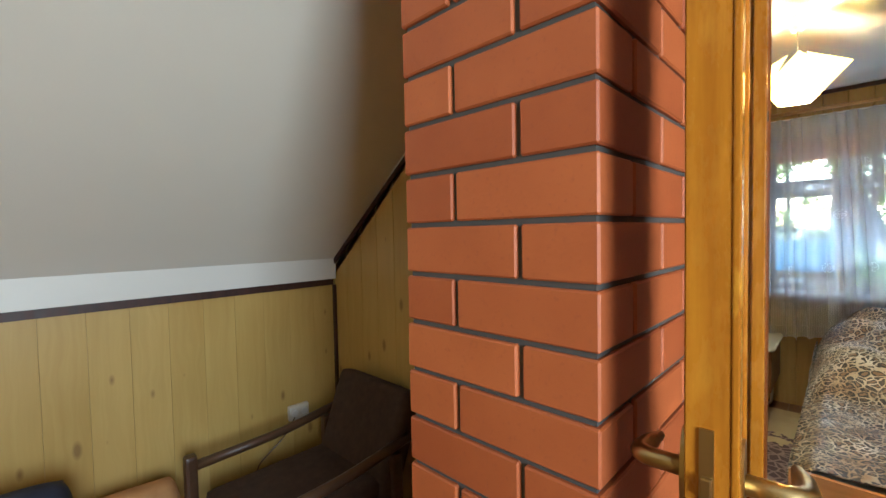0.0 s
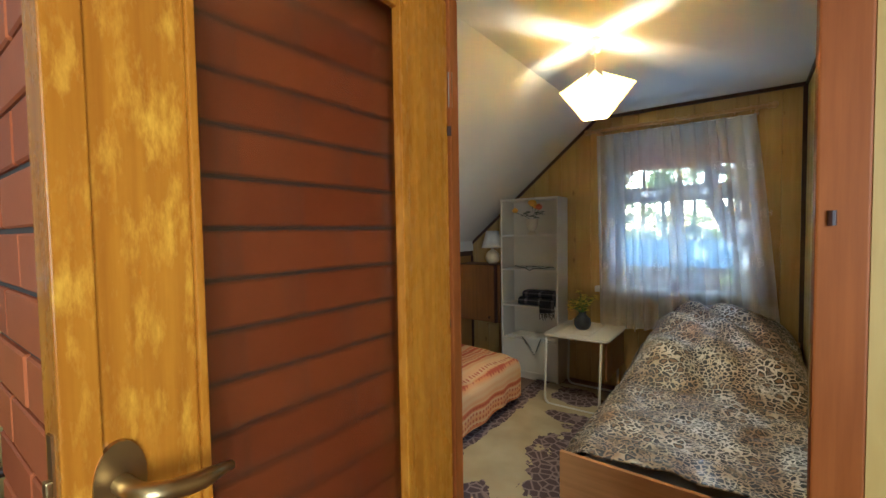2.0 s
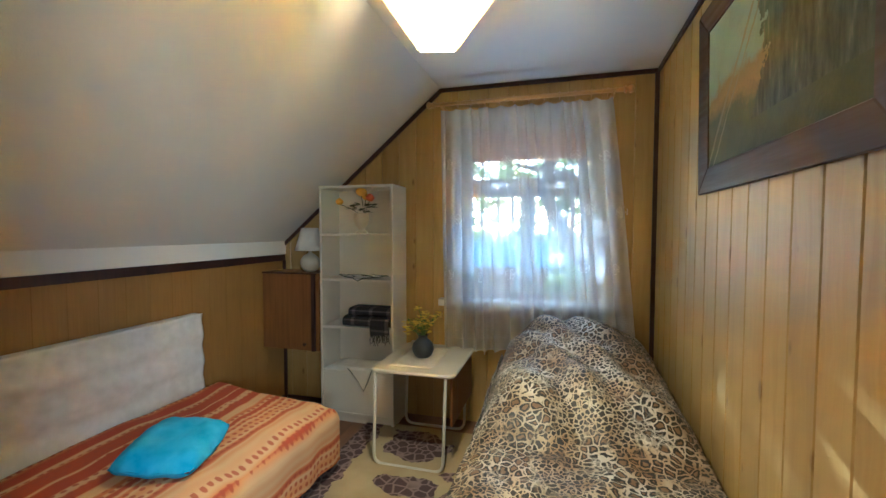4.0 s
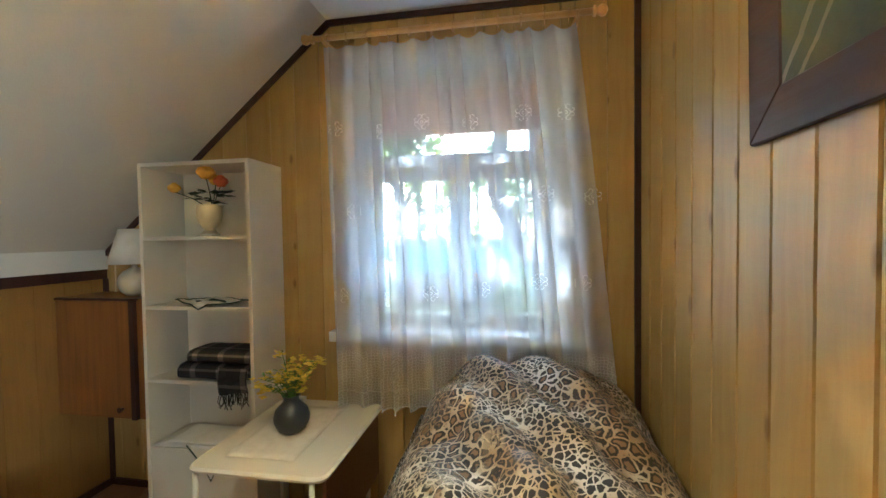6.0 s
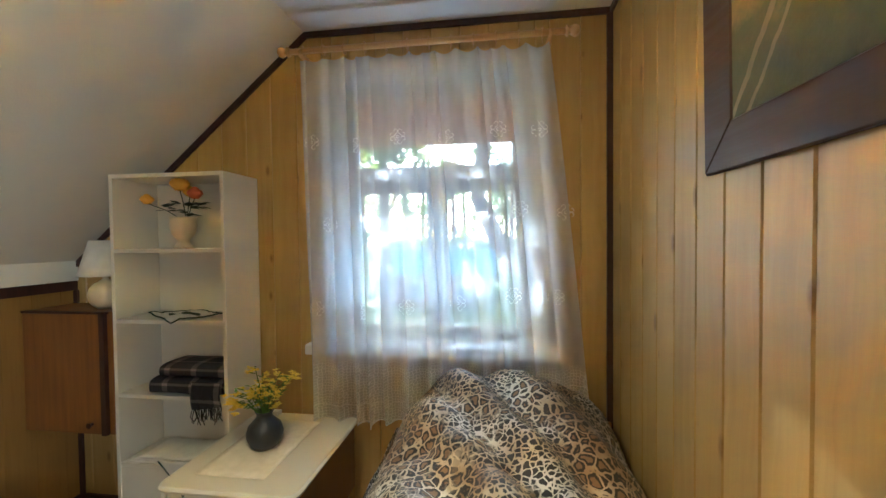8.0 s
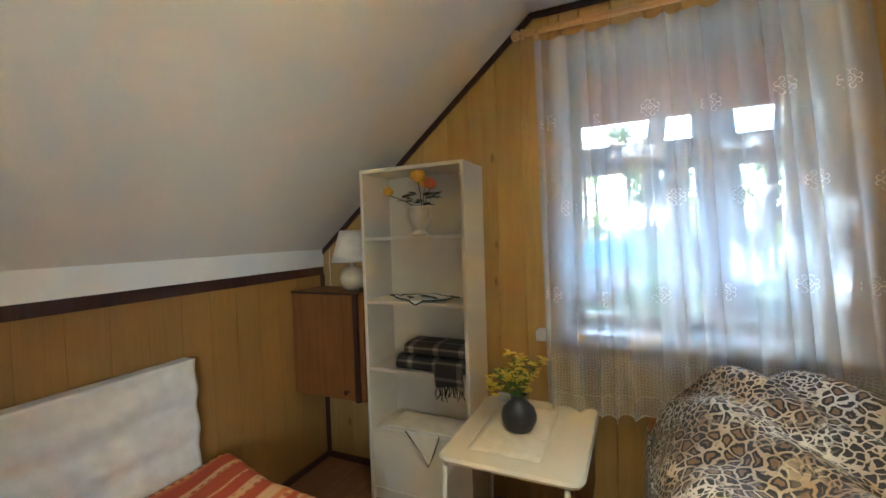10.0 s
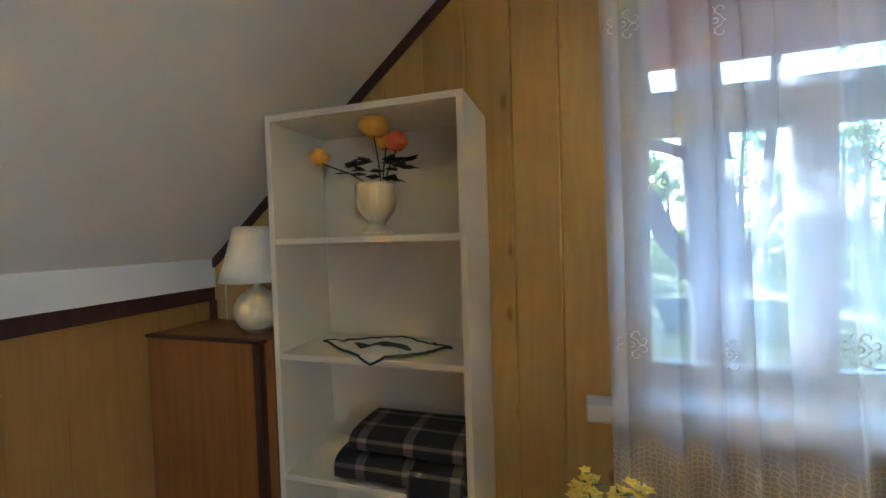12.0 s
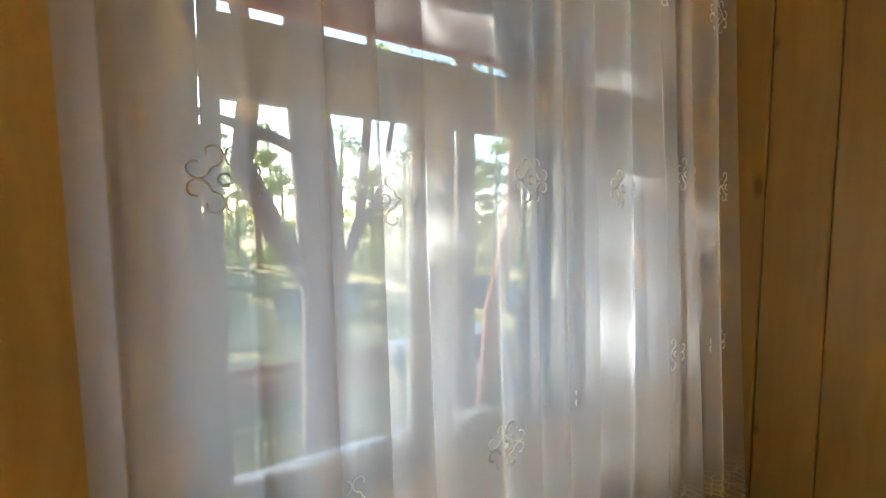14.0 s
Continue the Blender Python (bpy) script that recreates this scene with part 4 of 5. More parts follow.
part("fold", fold_layer(1.225, 1.60, SHELVES[2] + 0.004, 0.075, SX0 - 0.004, 1), PLAID, blanket, smooth=True)
part("fold", fold_layer(1.225, 1.56, SHELVES[2] + 0.078, 0.062, SX0 + 0.012, 2), PLAID, blanket, smooth=True)
part("fold", sheet(bmesh.new(), lambda u, v: Vector((SX0 - 0.012 - 0.012 * math.sin(v * 3.1) + 0.004 * noise.noise((u * 8, v * 8, 1)), 1.225 + 0.15 * u, SHELVES[2] + 0.075 - v * (0.11 + 0.02 * u))), 14, 12), PLAID, blanket)
bm = bmesh.new()
for i in range(26):
    y = 1.23 + i * 0.0056
    x = SX0 - 0.014 + random.uniform(-0.006, 0.004)
    z0 = SHELVES[2] - 0.035 - 0.02 * (y - 1.23) / 0.15
    tube(bm, [(x, y, z0), (x - 0.004, y + random.uniform(-0.01, 0.01), z0 - 0.03), (x, y + random.uniform(-0.016, 0.016), z0 - random.uniform(0.04, 0.075))], 0.0022, 4)
part("fringe", bm, PLAID, blanket)

# folded white cloth, a corner hanging down
z = SHELVES[3]
cloth = thing("folded_cloth", (4.36, 1.5, z), "white folded cloth with one corner over the shelf edge", "cloth")
for i in range(3):
    bm = sheet(bmesh.new(), lambda u, v, i=i: Vector((SX0 + 0.004 + 0.2 * v, 1.26 + 0.02 * i + (0.48 - 0.05 * i) * u, z + 0.008 + i * 0.010 + 0.005 * noise.noise((u * 5, v * 5, i)))), 20, 10)
    thicken(part("layer", bm, WHITE_CLOTH, cloth, smooth=True), 0.006)
bm = sheet(bmesh.new(), lambda u, v: Vector((SX0 - 0.006 - 0.01 * math.sin(v * 2.6), 1.46 + 0.19 * (u - 0.5) * (1 - v * 0.96) - 0.03 * v, z + 0.03 - 0.16 * v)), 10, 10)
thicken(part("corner", bm, WHITE_CLOTH, cloth, smooth=True), 0.003)
bm = bmesh.new()
tube(bm, [(SX0 - 0.014, 1.46 + 0.095, z + 0.028), (SX0 - 0.016, 1.43 + 0.04, z - 0.06), (SX0 - 0.014, 1.43, z - 0.132), (SX0 - 0.016, 1.43 - 0.035, z - 0.06), (SX0 - 0.012, 1.46 - 0.095, z + 0.028)], 0.003, 5)
part("border", bm, DARK_GREEN, cloth)

# ---- hanging cabinet and table lamp ----
cab = thing("cabinet", (4.38, 2.05, 0.5), "brown veneered wall cabinet with one flat door", "cabinet")
part("body", boxes((4.262, 1.812, 0.505, 4.505, 2.295, 1.098), bevel=0.003), CABINET, cab)
cd = part("door", boxes((4.243, 1.866, 0.512, 4.260, 2.292, 1.088), bevel=0.003), CABINET, cab)
part("edge_strip", boxes((4.240, 1.838, 0.507, 4.261, 1.864, 1.096)), TRIM, cab, "dark strip beside the door")
part("top_edge", boxes((4.240, 1.83, 1.089, 4.261, 2.294, 1.099)), TRIM, cab)
bm = bmesh.new()
tube(bm, [(4.243, 1.915, 0.56), (4.232, 1.915, 0.56), (4.222, 1.915, 0.56)], [0.007, 0.008, 0.014], 12)
part("knob", bm, TRIM, cd)

lc = (4.36, 1.945, 1.099)
tl = thing("table_lamp", lc, "small lamp with round cream base and white shade", "table lamp")
bm = bmesh.new()
lathe(bm, lc, [(0.035, 0), (0.037, 0.006)] + [(0.074 * math.sin(a), 0.068 - 0.074 * math.cos(a)) for a in [0.55 + i * 0.24 for i in range(10)]] + [(0.012, 0.148), (0.012, 0.19)], 28)
part("base", bm, CREAM, tl, smooth=True)
bm = sheet(bmesh.new(), lambda u, v: Vector((lc[0] + (0.112 - 0.05 * v) * math.cos(u * 6.2832), lc[1] + (0.112 - 0.05 * v) * math.sin(u * 6.2832), lc[2] + 0.165 + 0.175 * v)), 32, 4)
thicken(part("shade", bm, WHITE_CLOTH, tl, "white cone shade", True), 0.002)

# ---- folding table ----
TX0, TX1, TY0, TY1, TZ = 3.783, 4.40, 0.65, 1.153, 0.592
tab = thing("folding_table", (4.09, 0.9, 0), "small cream laminate drop-leaf table on steel tube legs", "table")
bm = bmesh.new()
outline = bend([(TX0 + 0.1, TY0, TZ - 0.022), (TX0, TY0, TZ - 0.022), (TX0, TY1, TZ - 0.022), (TX1, TY1, TZ - 0.022), (TX1, TY0, TZ - 0.022), (TX0 + 0.1, TY0, TZ - 0.022)], 0.045, 6)[:-1]
prism(bm, outline, (0, 0, 0.022))
top = part("tabletop", bm, TABLETOP, tab)
bm = bmesh.new()
tube(bm, [Vector((p[0], p[1], TZ - 0.011)) for p in outline], 0.0105, 6, closed=True)
part("edge_band", bm, CREAM_METAL, top)
part("drop_leaf", boxes((TX0 + 0.05, TY0 + 0.012, 0.27, TX1 - 0.02, TY0 + 0.028, TZ - 0.026), bevel=0.004), CABINET, tab, "folded-down leaf with a brown underside")
for x in (TX0 + 0.012, TX1 - 0.05):
    bm = bmesh.new()
    tube(bm, bend([(x, TY1 - 0.02, TZ - 0.023), (x - 0.006, TY1 - 0.008, 0.011), (x - 0.006, TY0 + 0.06, 0.011), (x, TY0 + 0.045, TZ - 0.023)], 0.06, 6), 0.0095, 8)
    part("leg_loop", bm, CREAM_METAL, tab, smooth=True)
bm = bmesh.new()
tube(bm, [(TX0 + 0.012, TY1 - 0.02, TZ - 0.035), (TX1 - 0.05, TY1 - 0.02, TZ - 0.035)], 0.008, 8)
part("brace", bm, CREAM_METAL, tab)
bm = sheet(bmesh.new(), lambda u, v: Vector((3.86 + 0.46 * u, 0.80 + 0.27 * v, TZ + 0.0025 + 0.0006 * noise.noise((u * 9, v * 9, 0)))), 12, 12)
tagged(thicken(part("table_runner", bm, RUNNER, smooth=True), 0.002), "thin pale cloth lying on the table", "cloth")

jc = (4.075, 0.925, TZ + 0.0045)
jug = thing("flower_jug", jc, "round dark grey pottery jug on the table", "jug")
bm = bmesh.new()
lathe(bm, jc, [(0.040, 0), (0.055, 0.012), (0.069, 0.042), (0.071, 0.062), (0.063, 0.090), (0.042, 0.112), (0.031, 0.124), (0.030, 0.138), (0.037, 0.148), (0.031, 0.147), (0.025, 0.13), (0.03, 0.09)], 28)
part("body", bm, BLACK_CLAY, jug, smooth=True)
fl = thing("yellow_flowers", (jc[0], jc[1], jc[2] + 0.13), "bunch of small yellow wild flowers with green leaves", "flowers")
random.seed(11)
for i in range(24):
    a = random.uniform(0, 6.283)
    out = random.uniform(0.02, 0.13)
    h = random.uniform(0.02, 0.14) if i else 0.19
    if i == 0:
        out = 0.03
    tip = Vector((jc[0] + out * math.cos(a), jc[1] + 0.01 + out * math.sin(a) * 1.05, jc[2] + 0.14 + h))
    st = Vector((jc[0], jc[1], jc[2] + 0.11))
    bm = bmesh.new()
    mid = st.lerp(tip, 0.55) + Vector((0, 0, 0.03))
    tube(bm, [st, mid, tip], 0.0016, 4)
    for q in range(7):
        b0 = st.lerp(tip, random.uniform(0.4, 0.95)) + Vector((0, 0, 0.02))
        b1 = b0 + Vector((random.uniform(-1, 1), random.uniform(-1, 1), random.uniform(-0.3, 0.6))) * 0.032
        leaf(bm, b0, b1, 0.006)
    part("stem", bm, GREEN, fl)
    bm = bmesh.new()
    for q in range(7):
        c = tip + Vector((random.uniform(-1, 1), random.uniform(-1, 1), random.uniform(-1.2, 0.6))) * 0.024
        for p in range(5):
            t = p * 1.2566 + random.uniform(0, 0.5)
            leaf(bm, c, c + Vector((math.cos(t), math.sin(t), random.uniform(0, 0.5))) * 0.0165, 0.0068)
    part("blossom", bm, YELLOW, fl)
tagged(part("small_box", boxes((4.36, 1.03, TZ + 0.001, 4.395, 1.11, TZ + 0.02), bevel=0.003), PLASTIC), "small white box at the back of the table", "box")

# ---- curtain and rod ----
RX, RZ = 4.352, 2.297
rod = thing("curtain_rod", (RX, 0.3, RZ), "light wooden curtain rod with rings and turned ends", "curtain rod")
bm = bmesh.new()
tube(bm, [(RX, -0.30, RZ), (RX, 0.93, RZ)], 0.0135, 14)
part("pole", bm, ROD, rod, smooth=True)
for y, s in ((-0.30, -1), (0.93, 1)):
    bm = bmesh.new()
    prof = [(0.0135, 0), (0.022, 0.004), (0.022, 0.012), (0.012, 0.017), (0.020, 0.027), (0.025, 0.040), (0.020, 0.053), (0.008, 0.060)]
    tube(bm, [(RX, y + s * d, RZ) for r, d in prof], [r for r, d in prof], 16)
    part("finial", bm, ROD, rod, smooth=True)
for y in (-0.24, 0.88):
    bm = bmesh.new()
    tube(bm, [(WX - 0.001, y, RZ - 0.012), (RX, y, RZ - 0.018)], [0.014, 0.011], 10)
    tube(bm, [(RX - 0.018, y, RZ), (RX - 0.012, y, RZ - 0.016), (RX + 0.008, y, RZ - 0.02), (RX + 0.018, y, RZ - 0.004)], 0.006, 8)
    part("bracket", bm, ROD, rod, smooth=True)
NR = 12
for i in range(NR):
    y = -0.205 + (0.865 + 0.205) * i / (NR - 1)
    bm = bmesh.new()
    tube(bm, [(RX + 0.020 * math.cos(a), y + 0.002 * math.sin(a * 2), RZ - 0.003 + 0.021 * math.sin(a)) for a in [6.283 * j / 18 for j in range(18)]], 0.0028, 6, closed=True)
    tube(bm, [(RX, y, RZ - 0.024), (RX, y, RZ - 0.042)], 0.002, 5)
    part("ring", bm, ROD, rod, smooth=True)


def curtain_at(u, v):
    """u across from the knee-wall side, v from the top down; folds run down and open towards the hem."""
    yt = 0.888 - 1.123 * u
    yb = 0.868 - 1.268 * u
    s = v ** 0.9
    y = yt + (yb - yt) * s
    ph = u * 2 * math.pi * 15 + 1.6 * math.sin(u * 23 + 1) + 0.5 * v
    amp = 0.013 + 0.018 * s + 0.010 * noise.noise((u * 9, v * 1.2, 0))
    x = 4.366 - 0.012 * (1 - u) + amp * math.sin(ph) + 0.010 * math.sin(u * 40 + v * 2) * s + 0.02 * s * noise.noise((u * 4, v * 2, 5))
    y += 0.011 * math.cos(ph) * (0.55 + 0.6 * s)
    sag = 0.014 * abs(math.sin(u * math.pi * (NR - 1)))
    z_top = 2.262 - sag
    z_bot = 0.575 + 0.13 * ease(0.1, 1.0, u) + 0.016 * abs(math.sin(u * 40)) - 0.015
    return Vector((x, y, z_top + (z_bot - z_top) * v))


cur = thing("curtain", (4.366, 0.3, 0.6), "white sheer net curtain with a lace hem", "curtain")
part("net", sheet(bmesh.new(), curtain_at, 420, 60), SHEER, cur, smooth=True)


def motif(u, v, r):
    """Small scrolled lace figure."""
    bm = bmesh.new()
    c = curtain_at(u, v)
    # four heart-shaped leaves of paired scrolls round a small ring
    for q in range(4):
        a0 = q * math.pi / 2
        for s in (-1, 1):
            pts = []
            for i in range(15):
                t = i / 14
                rad = r * 0.34 * (1 - 0.6 * t)
                ang = a0 + math.pi + s * 5.0 * t
                o = Vector((0, math.cos(a0 + s * 0.42), math.sin(a0 + s * 0.42))) * r * 0.72
                pts.append(c + Vector((-0.003, 0, 0)) + o + Vector((0, math.cos(ang), math.sin(ang))) * rad)
            tube(bm, pts, r * 0.03, 4)
    tube(bm, [c + Vector((-0.003, r * 0.16 * math.cos(a), r * 0.16 * math.sin(a))) for a in [6.283 * i / 12 for i in range(12)]], r * 0.04, 4, closed=True)
    part("lace_motif", bm, LACE, cur)


for i, u in enumerate((0.05, 0.215, 0.40, 0.585, 0.77, 0.93)):
    for j, v in enumerate((0.22, 0.45, 0.68)):
        motif(u + 0.05 * (j % 2), v + 0.012 * (i % 2), 0.038)
bm = bmesh.new()
for k2 in range(2):
    tube(bm, [curtain_at(i / 200, 0.997 - 0.05 * k2) + Vector((0, 0, 0.004 * math.sin(i * 0.9))) for i in range(201)], 0.0016, 4)
part("hem", bm, LACE, cur)

# ---- painting ----
AX0, AX1, AZ0, AZ1 = 2.44, 3.60, 1.575, 2.335
pic = thing("painting", (3.0, WY + 0.02, AZ0), "landscape painting in a broad dark brown frame, hanging on the boards", "painting")
FW = 0.105


def frame_bar(a, b, ia, ib):
    """One mitred bar: outer edge a-b, inner edge ia-ib, in the picture's plane; raised at the outer edge."""
    bm = bmesh.new()
    lo = [bm.verts.new((p[0], WY + 0.003, p[1])) for p in (a, b, ib, ia)]
    hi = [bm.verts.new((p[0], WY + d, p[1])) for p, d in ((a, 0.020), (b, 0.020), (ib, 0.014), (ia, 0.014))]
    bm.faces.new(lo)
    bm.faces.new(hi[::-1])
    for i in range(4):
        bm.faces.new((lo[i], hi[i], hi[(i + 1) % 4], lo[(i + 1) % 4]))
    bmesh.ops.bevel(bm, geom=bm.edges[:], offset=0.003, segments=1, affect="EDGES")
    return bm


O = [(AX0, AZ0), (AX1, AZ0), (AX1, AZ1), (AX0, AZ1)]
I = [(AX0 + FW, AZ0 + FW), (AX1 - FW, AZ0 + FW), (AX1 - FW, AZ1 - FW), (AX0 + FW, AZ1 - FW)]
for i in range(4):
    part("frame_bar", frame_bar(O[i], O[(i + 1) % 4], I[i], I[(i + 1) % 4]), FRAME, pic)
part("canvas", boxes((AX0 + FW - 0.005, WY + 0.004, AZ0 + FW - 0.005, AX1 - FW + 0.005, WY + 0.010, AZ1 - FW + 0.005)), CANVAS, pic)
pic.rotation_euler = (radians(-1.0), 0, 0)

# ---- pendant lamp ----
LX, LY = 2.89, 0.48
pend = thing("pendant_lamp", (LX, LY, CEILZ), "lit pendant lamp with a folded frosted shade", "ceiling lamp")
bm = bmesh.new()
lathe(bm, (LX, LY, CEILZ), [(0.022, -0.075), (0.026, -0.068), (0.026, -0.012), (0.032, -0.006), (0.032, 0)], 20)
part("canopy", bm, PLASTIC, pend, smooth=True)
bm = bmesh.new()
tube(bm, [(LX, LY, CEILZ - 0.07), (LX, LY, 2.20)], 0.003, 6)
part("cord", bm, PLASTIC, pend)
bm = bmesh.new()
lathe(bm, (LX, LY, 2.17), [(0.018, 0), (0.019, 0.05), (0.012, 0.07)], 16)
part("socket", bm, PLASTIC, pend)
bm = bmesh.new()
lathe(bm, (LX, LY, 2.09), [(0.012, 0.08), (0.022, 0.065), (0.030, 0.04), (0.026, 0.015), (0.010, 0.0)], 18)
bulb = part("bulb", bm, BULB, pend, "glowing bulb", True)
bulb.visible_shadow = False
for q, (reach, lift) in enumerate(((0.205, 0.012), (0.18, -0.012), (0.185, 0.0), (0.19, -0.02))):
    a0 = q * math.pi / 2 - 1.32
    # one folded leaf: from the apex out to a corner and in again below, a slit to its neighbour
    bm = bmesh.new()

    def at(r, way, z):
        return bm.verts.new((LX + r * math.cos(a0 + way), LY + r * math.sin(a0 + way), z))
    apex, corner = at(0.036, 0, 2.282), at(reach, 0, 2.195 + lift)
    e0, e1 = at(0.128, -0.774, 2.175), at(0.128, 0.774, 2.175)
    b0, b1 = at(0.088, -0.76, 2.045), at(0.088, 0.76, 2.045)
    for f in ((apex, e0, corner), (apex, corner, e1), (e0, b0, corner), (corner, b0, b1), (corner, b1, e1)):
        bm.faces.new(f)
    thicken(part("shade_leaf", bm, SHADE, pend), 0.0012)

# ---- landing ----
chair = thing("armchair", (1.1, 2.0, 0), "brown upholstered armchair with dark wooden arms", "armchair")
CHX0, CHX1, CHY0, CHY1 = 0.62, 1.40, 1.62, 2.22


def soft(x0, y0, z0, x1, y1, z1, r):
    bm = boxes((x0, y0, z0, x1, y1, z1), bevel=r)
    return bm


part("seat", soft(CHX0 + 0.06, CHY0 + 0.05, 0.24, CHX1 - 0.12, CHY1 - 0.05, 0.41, 0.04), BROWN_CLOTH, chair, smooth=True)
bm = soft(-0.055, CHY0 + 0.03, 0.0, 0.055, CHY1 - 0.05, 0.47, 0.035)
bmesh.ops.transform(bm, matrix=pose(1.22, 0, 0.30, 0, 21, 0), verts=bm.verts)
part("backrest", bm, BROWN_CLOTH, chair, smooth=True)
for y in (CHY0, CHY1 - 0.05):
    bm = bmesh.new()
    tube(bm, bend([(CHX0 + 0.02, y + 0.025, 0.505), (CHX0 + 0.4, y + 0.025, 0.515), (CHX1 - 0.06, y + 0.025, 0.56)], 0.08), 0.021, 10)
    part("armrest", bm, CHAIR_WOOD, chair, smooth=True)
    part("leg", boxes((CHX0 + 0.005, y, 0, CHX0 + 0.05, y + 0.05, 0.555), bevel=0.012), CHAIR_WOOD, chair)
    part("leg", boxes((CHX1 - 0.16, y + 0.004, 0, CHX1 - 0.115, y + 0.046, 0.52), bevel=0.008), CHAIR_WOOD, chair)
for y in (CHY0 + 0.01, CHY1 - 0.04):
    part("side_rail", boxes((CHX0 + 0.05, y, 0.18, CHX1 - 0.16, y + 0.03, 0.24)), CHAIR_WOOD, chair)

sock = thing("wall_socket", (1.218, KYH - 0.02, 0.49), "white double wall socket", "socket")
part("plate", boxes((1.165, KYH - 0.032, 0.452, 1.275, KYH - 0.001, 0.528), bevel=0.008), PLASTIC, sock)
for x in (1.193, 1.247):
    bm = bmesh.new()
    tube(bm, [(x, KYH - 0.031, 0.49), (x, KYH - 0.036, 0.49)], 0.019, 16)
    part("outlet", bm, WHITE, sock)
bm = bmesh.new()
tube(bm, bend([(1.19, KYH - 0.036, 0.47), (1.12, KYH - 0.06, 0.40), (0.98, KYH - 0.05, 0.30), (0.95, KYH - 0.06, 0.012)], 0.04), 0.003, 6)
tagged(part("power_cable", bm, CHAIR_WOOD), "thin dark cable hanging from the socket", "cable")

couch = thing("day_bed", (-0.2, 2.0, 0), "low day bed with a tan cover by the knee wall", "day bed")
part("base", boxes((-1.2, 1.5, 0.08, 0.42, 2.38, 0.22), bevel=0.02), CABINET, couch)
part("mattress", soft(-1.22, 1.48, 0.22, 0.44, 2.40, 0.36, 0.05), TAN_CLOTH, couch, smooth=True)
for lx in (-1.15, 0.32):
    for ly in (1.55, 2.28):
        part("leg", boxes((lx, ly, 0, lx + 0.05, ly + 0.05, 0.09)), CHAIR_WOOD, couch)
pillow("cushion", (0.36, 2.22, 0.36), 0.26, 0.13, 0.10, (60, 0, 0), TAN_CLOTH, "tan cushion propped on the day bed", "cushion")
pillow("cushion", (0.06, 2.10, 0.51), 0.24, 0.16, 0.11, (50, 0, 4), BLUE_CLOTH, "navy cushion propped on the day bed", "cushion")


# ---- outside ----
structure("lower_storey", boxes((-1.9, -1.6, -2.9, 4.78, 2.75, -0.23)), BRICK_FAR, "plain rendered wall of the storey below", "wall")
GZ = -2.7
bm = bmesh.new()
n = 100


def land(u, v):
    a = (u - 0.5) * 2
    a = 5 + math.copysign(abs(a) ** 2.2, a) * 900
    b = (v - 0.5) * 2
    b = math.copysign(abs(b) ** 2.2, b) * 900
    far = ease(16, 34, a)
    return Vector((a, b, GZ + far * 0.5 + 0.10 * noise.noise((a * 0.3, b * 0.3, 0)) + 1.2 * ease(40, 140, a)))


sheet(bm, land, n, n)
tagged(part("ground", bm, GROUND, smooth=True), "sunlit grass and bare sandy soil under trees", "ground", kind="structure")


def fence_run(name, label, p0, p1, count, w, z0, z1, rails, mat, group):
    f = thing(name, (*p0, z0), label, "fence")
    d = Vector((p1[0] - p0[0], p1[1] - p0[1], 0))
    step = d / count
    u = d.normalized()
    nrm = Vector((-u.y, u.x, 0)) * 0.02
    for i in range(count):
        c = Vector((p0[0], p0[1], 0)) + step * (i + 0.5)
        h = z1 + random.uniform(-0.02, 0.02)
        a, b = c - u * w / 2, c + u * w / 2
        bm = bmesh.new()
        prism(bm, [(a.x, a.y, z0), (b.x, b.y, z0), (b.x, b.y, h - w * 0.4), (c.x, c.y, h), (a.x, a.y, h - w * 0.4)], nrm)
        part("picket", bm, mat, f)
    for z in rails:
        a, b = Vector((*p0, z)) - nrm * 1.1, Vector((*p1, z)) - nrm * 1.1
        bm = bmesh.new()
        prism(bm, [(a.x, a.y, z), (b.x, b.y, z), (b.x, b.y, z + 0.09), (a.x, a.y, z + 0.09)], -nrm)
        part("rail", bm, mat, f)


random.seed(5)
fence_run("picket_fence", "low weathered picket fence beside the house", (10.2, 2.6), (10.8, -2.6), 40, 0.065, GZ - 0.1, -1.62, (-2.4, -1.86), PICKET, "")
bf = thing("board_fence", (13.6, 0.5, GZ), "low red-brown fence of three long boards", "fence")
for i in range(3):
    z = -2.62 + i * 0.30
    for y0, y1 in ((-3.4, -0.45), (-0.44, 2.4), (2.41, 5.2)):
        part("board", boxes((13.6 + 0.02 * i, y0, z, 13.64 + 0.02 * i, y1, z + 0.25 + random.uniform(-0.015, 0.015)), bevel=0.006), FENCE_RED, bf)
for y in (-3.4, -0.45, 2.4, 5.2):
    part("post", boxes((13.68, y - 0.05, GZ - 0.1, 13.78, y + 0.05, -1.7)), FENCE_RED, bf)
for i, (x, y0, y1) in enumerate(((21.0, -5.6, -2.2), (23.0, -6.4, -2.4), (25.0, -7.4, -2.6))):
    st = part("timber_step", boxes((x, y0, GZ, x + 0.2, y1, GZ + 0.42 + 0.2 * i), bevel=0.02), PICKET)
    tagged(st, "weathered timber terrace edge in sandy ground", "terrace edge", "terrace edges")


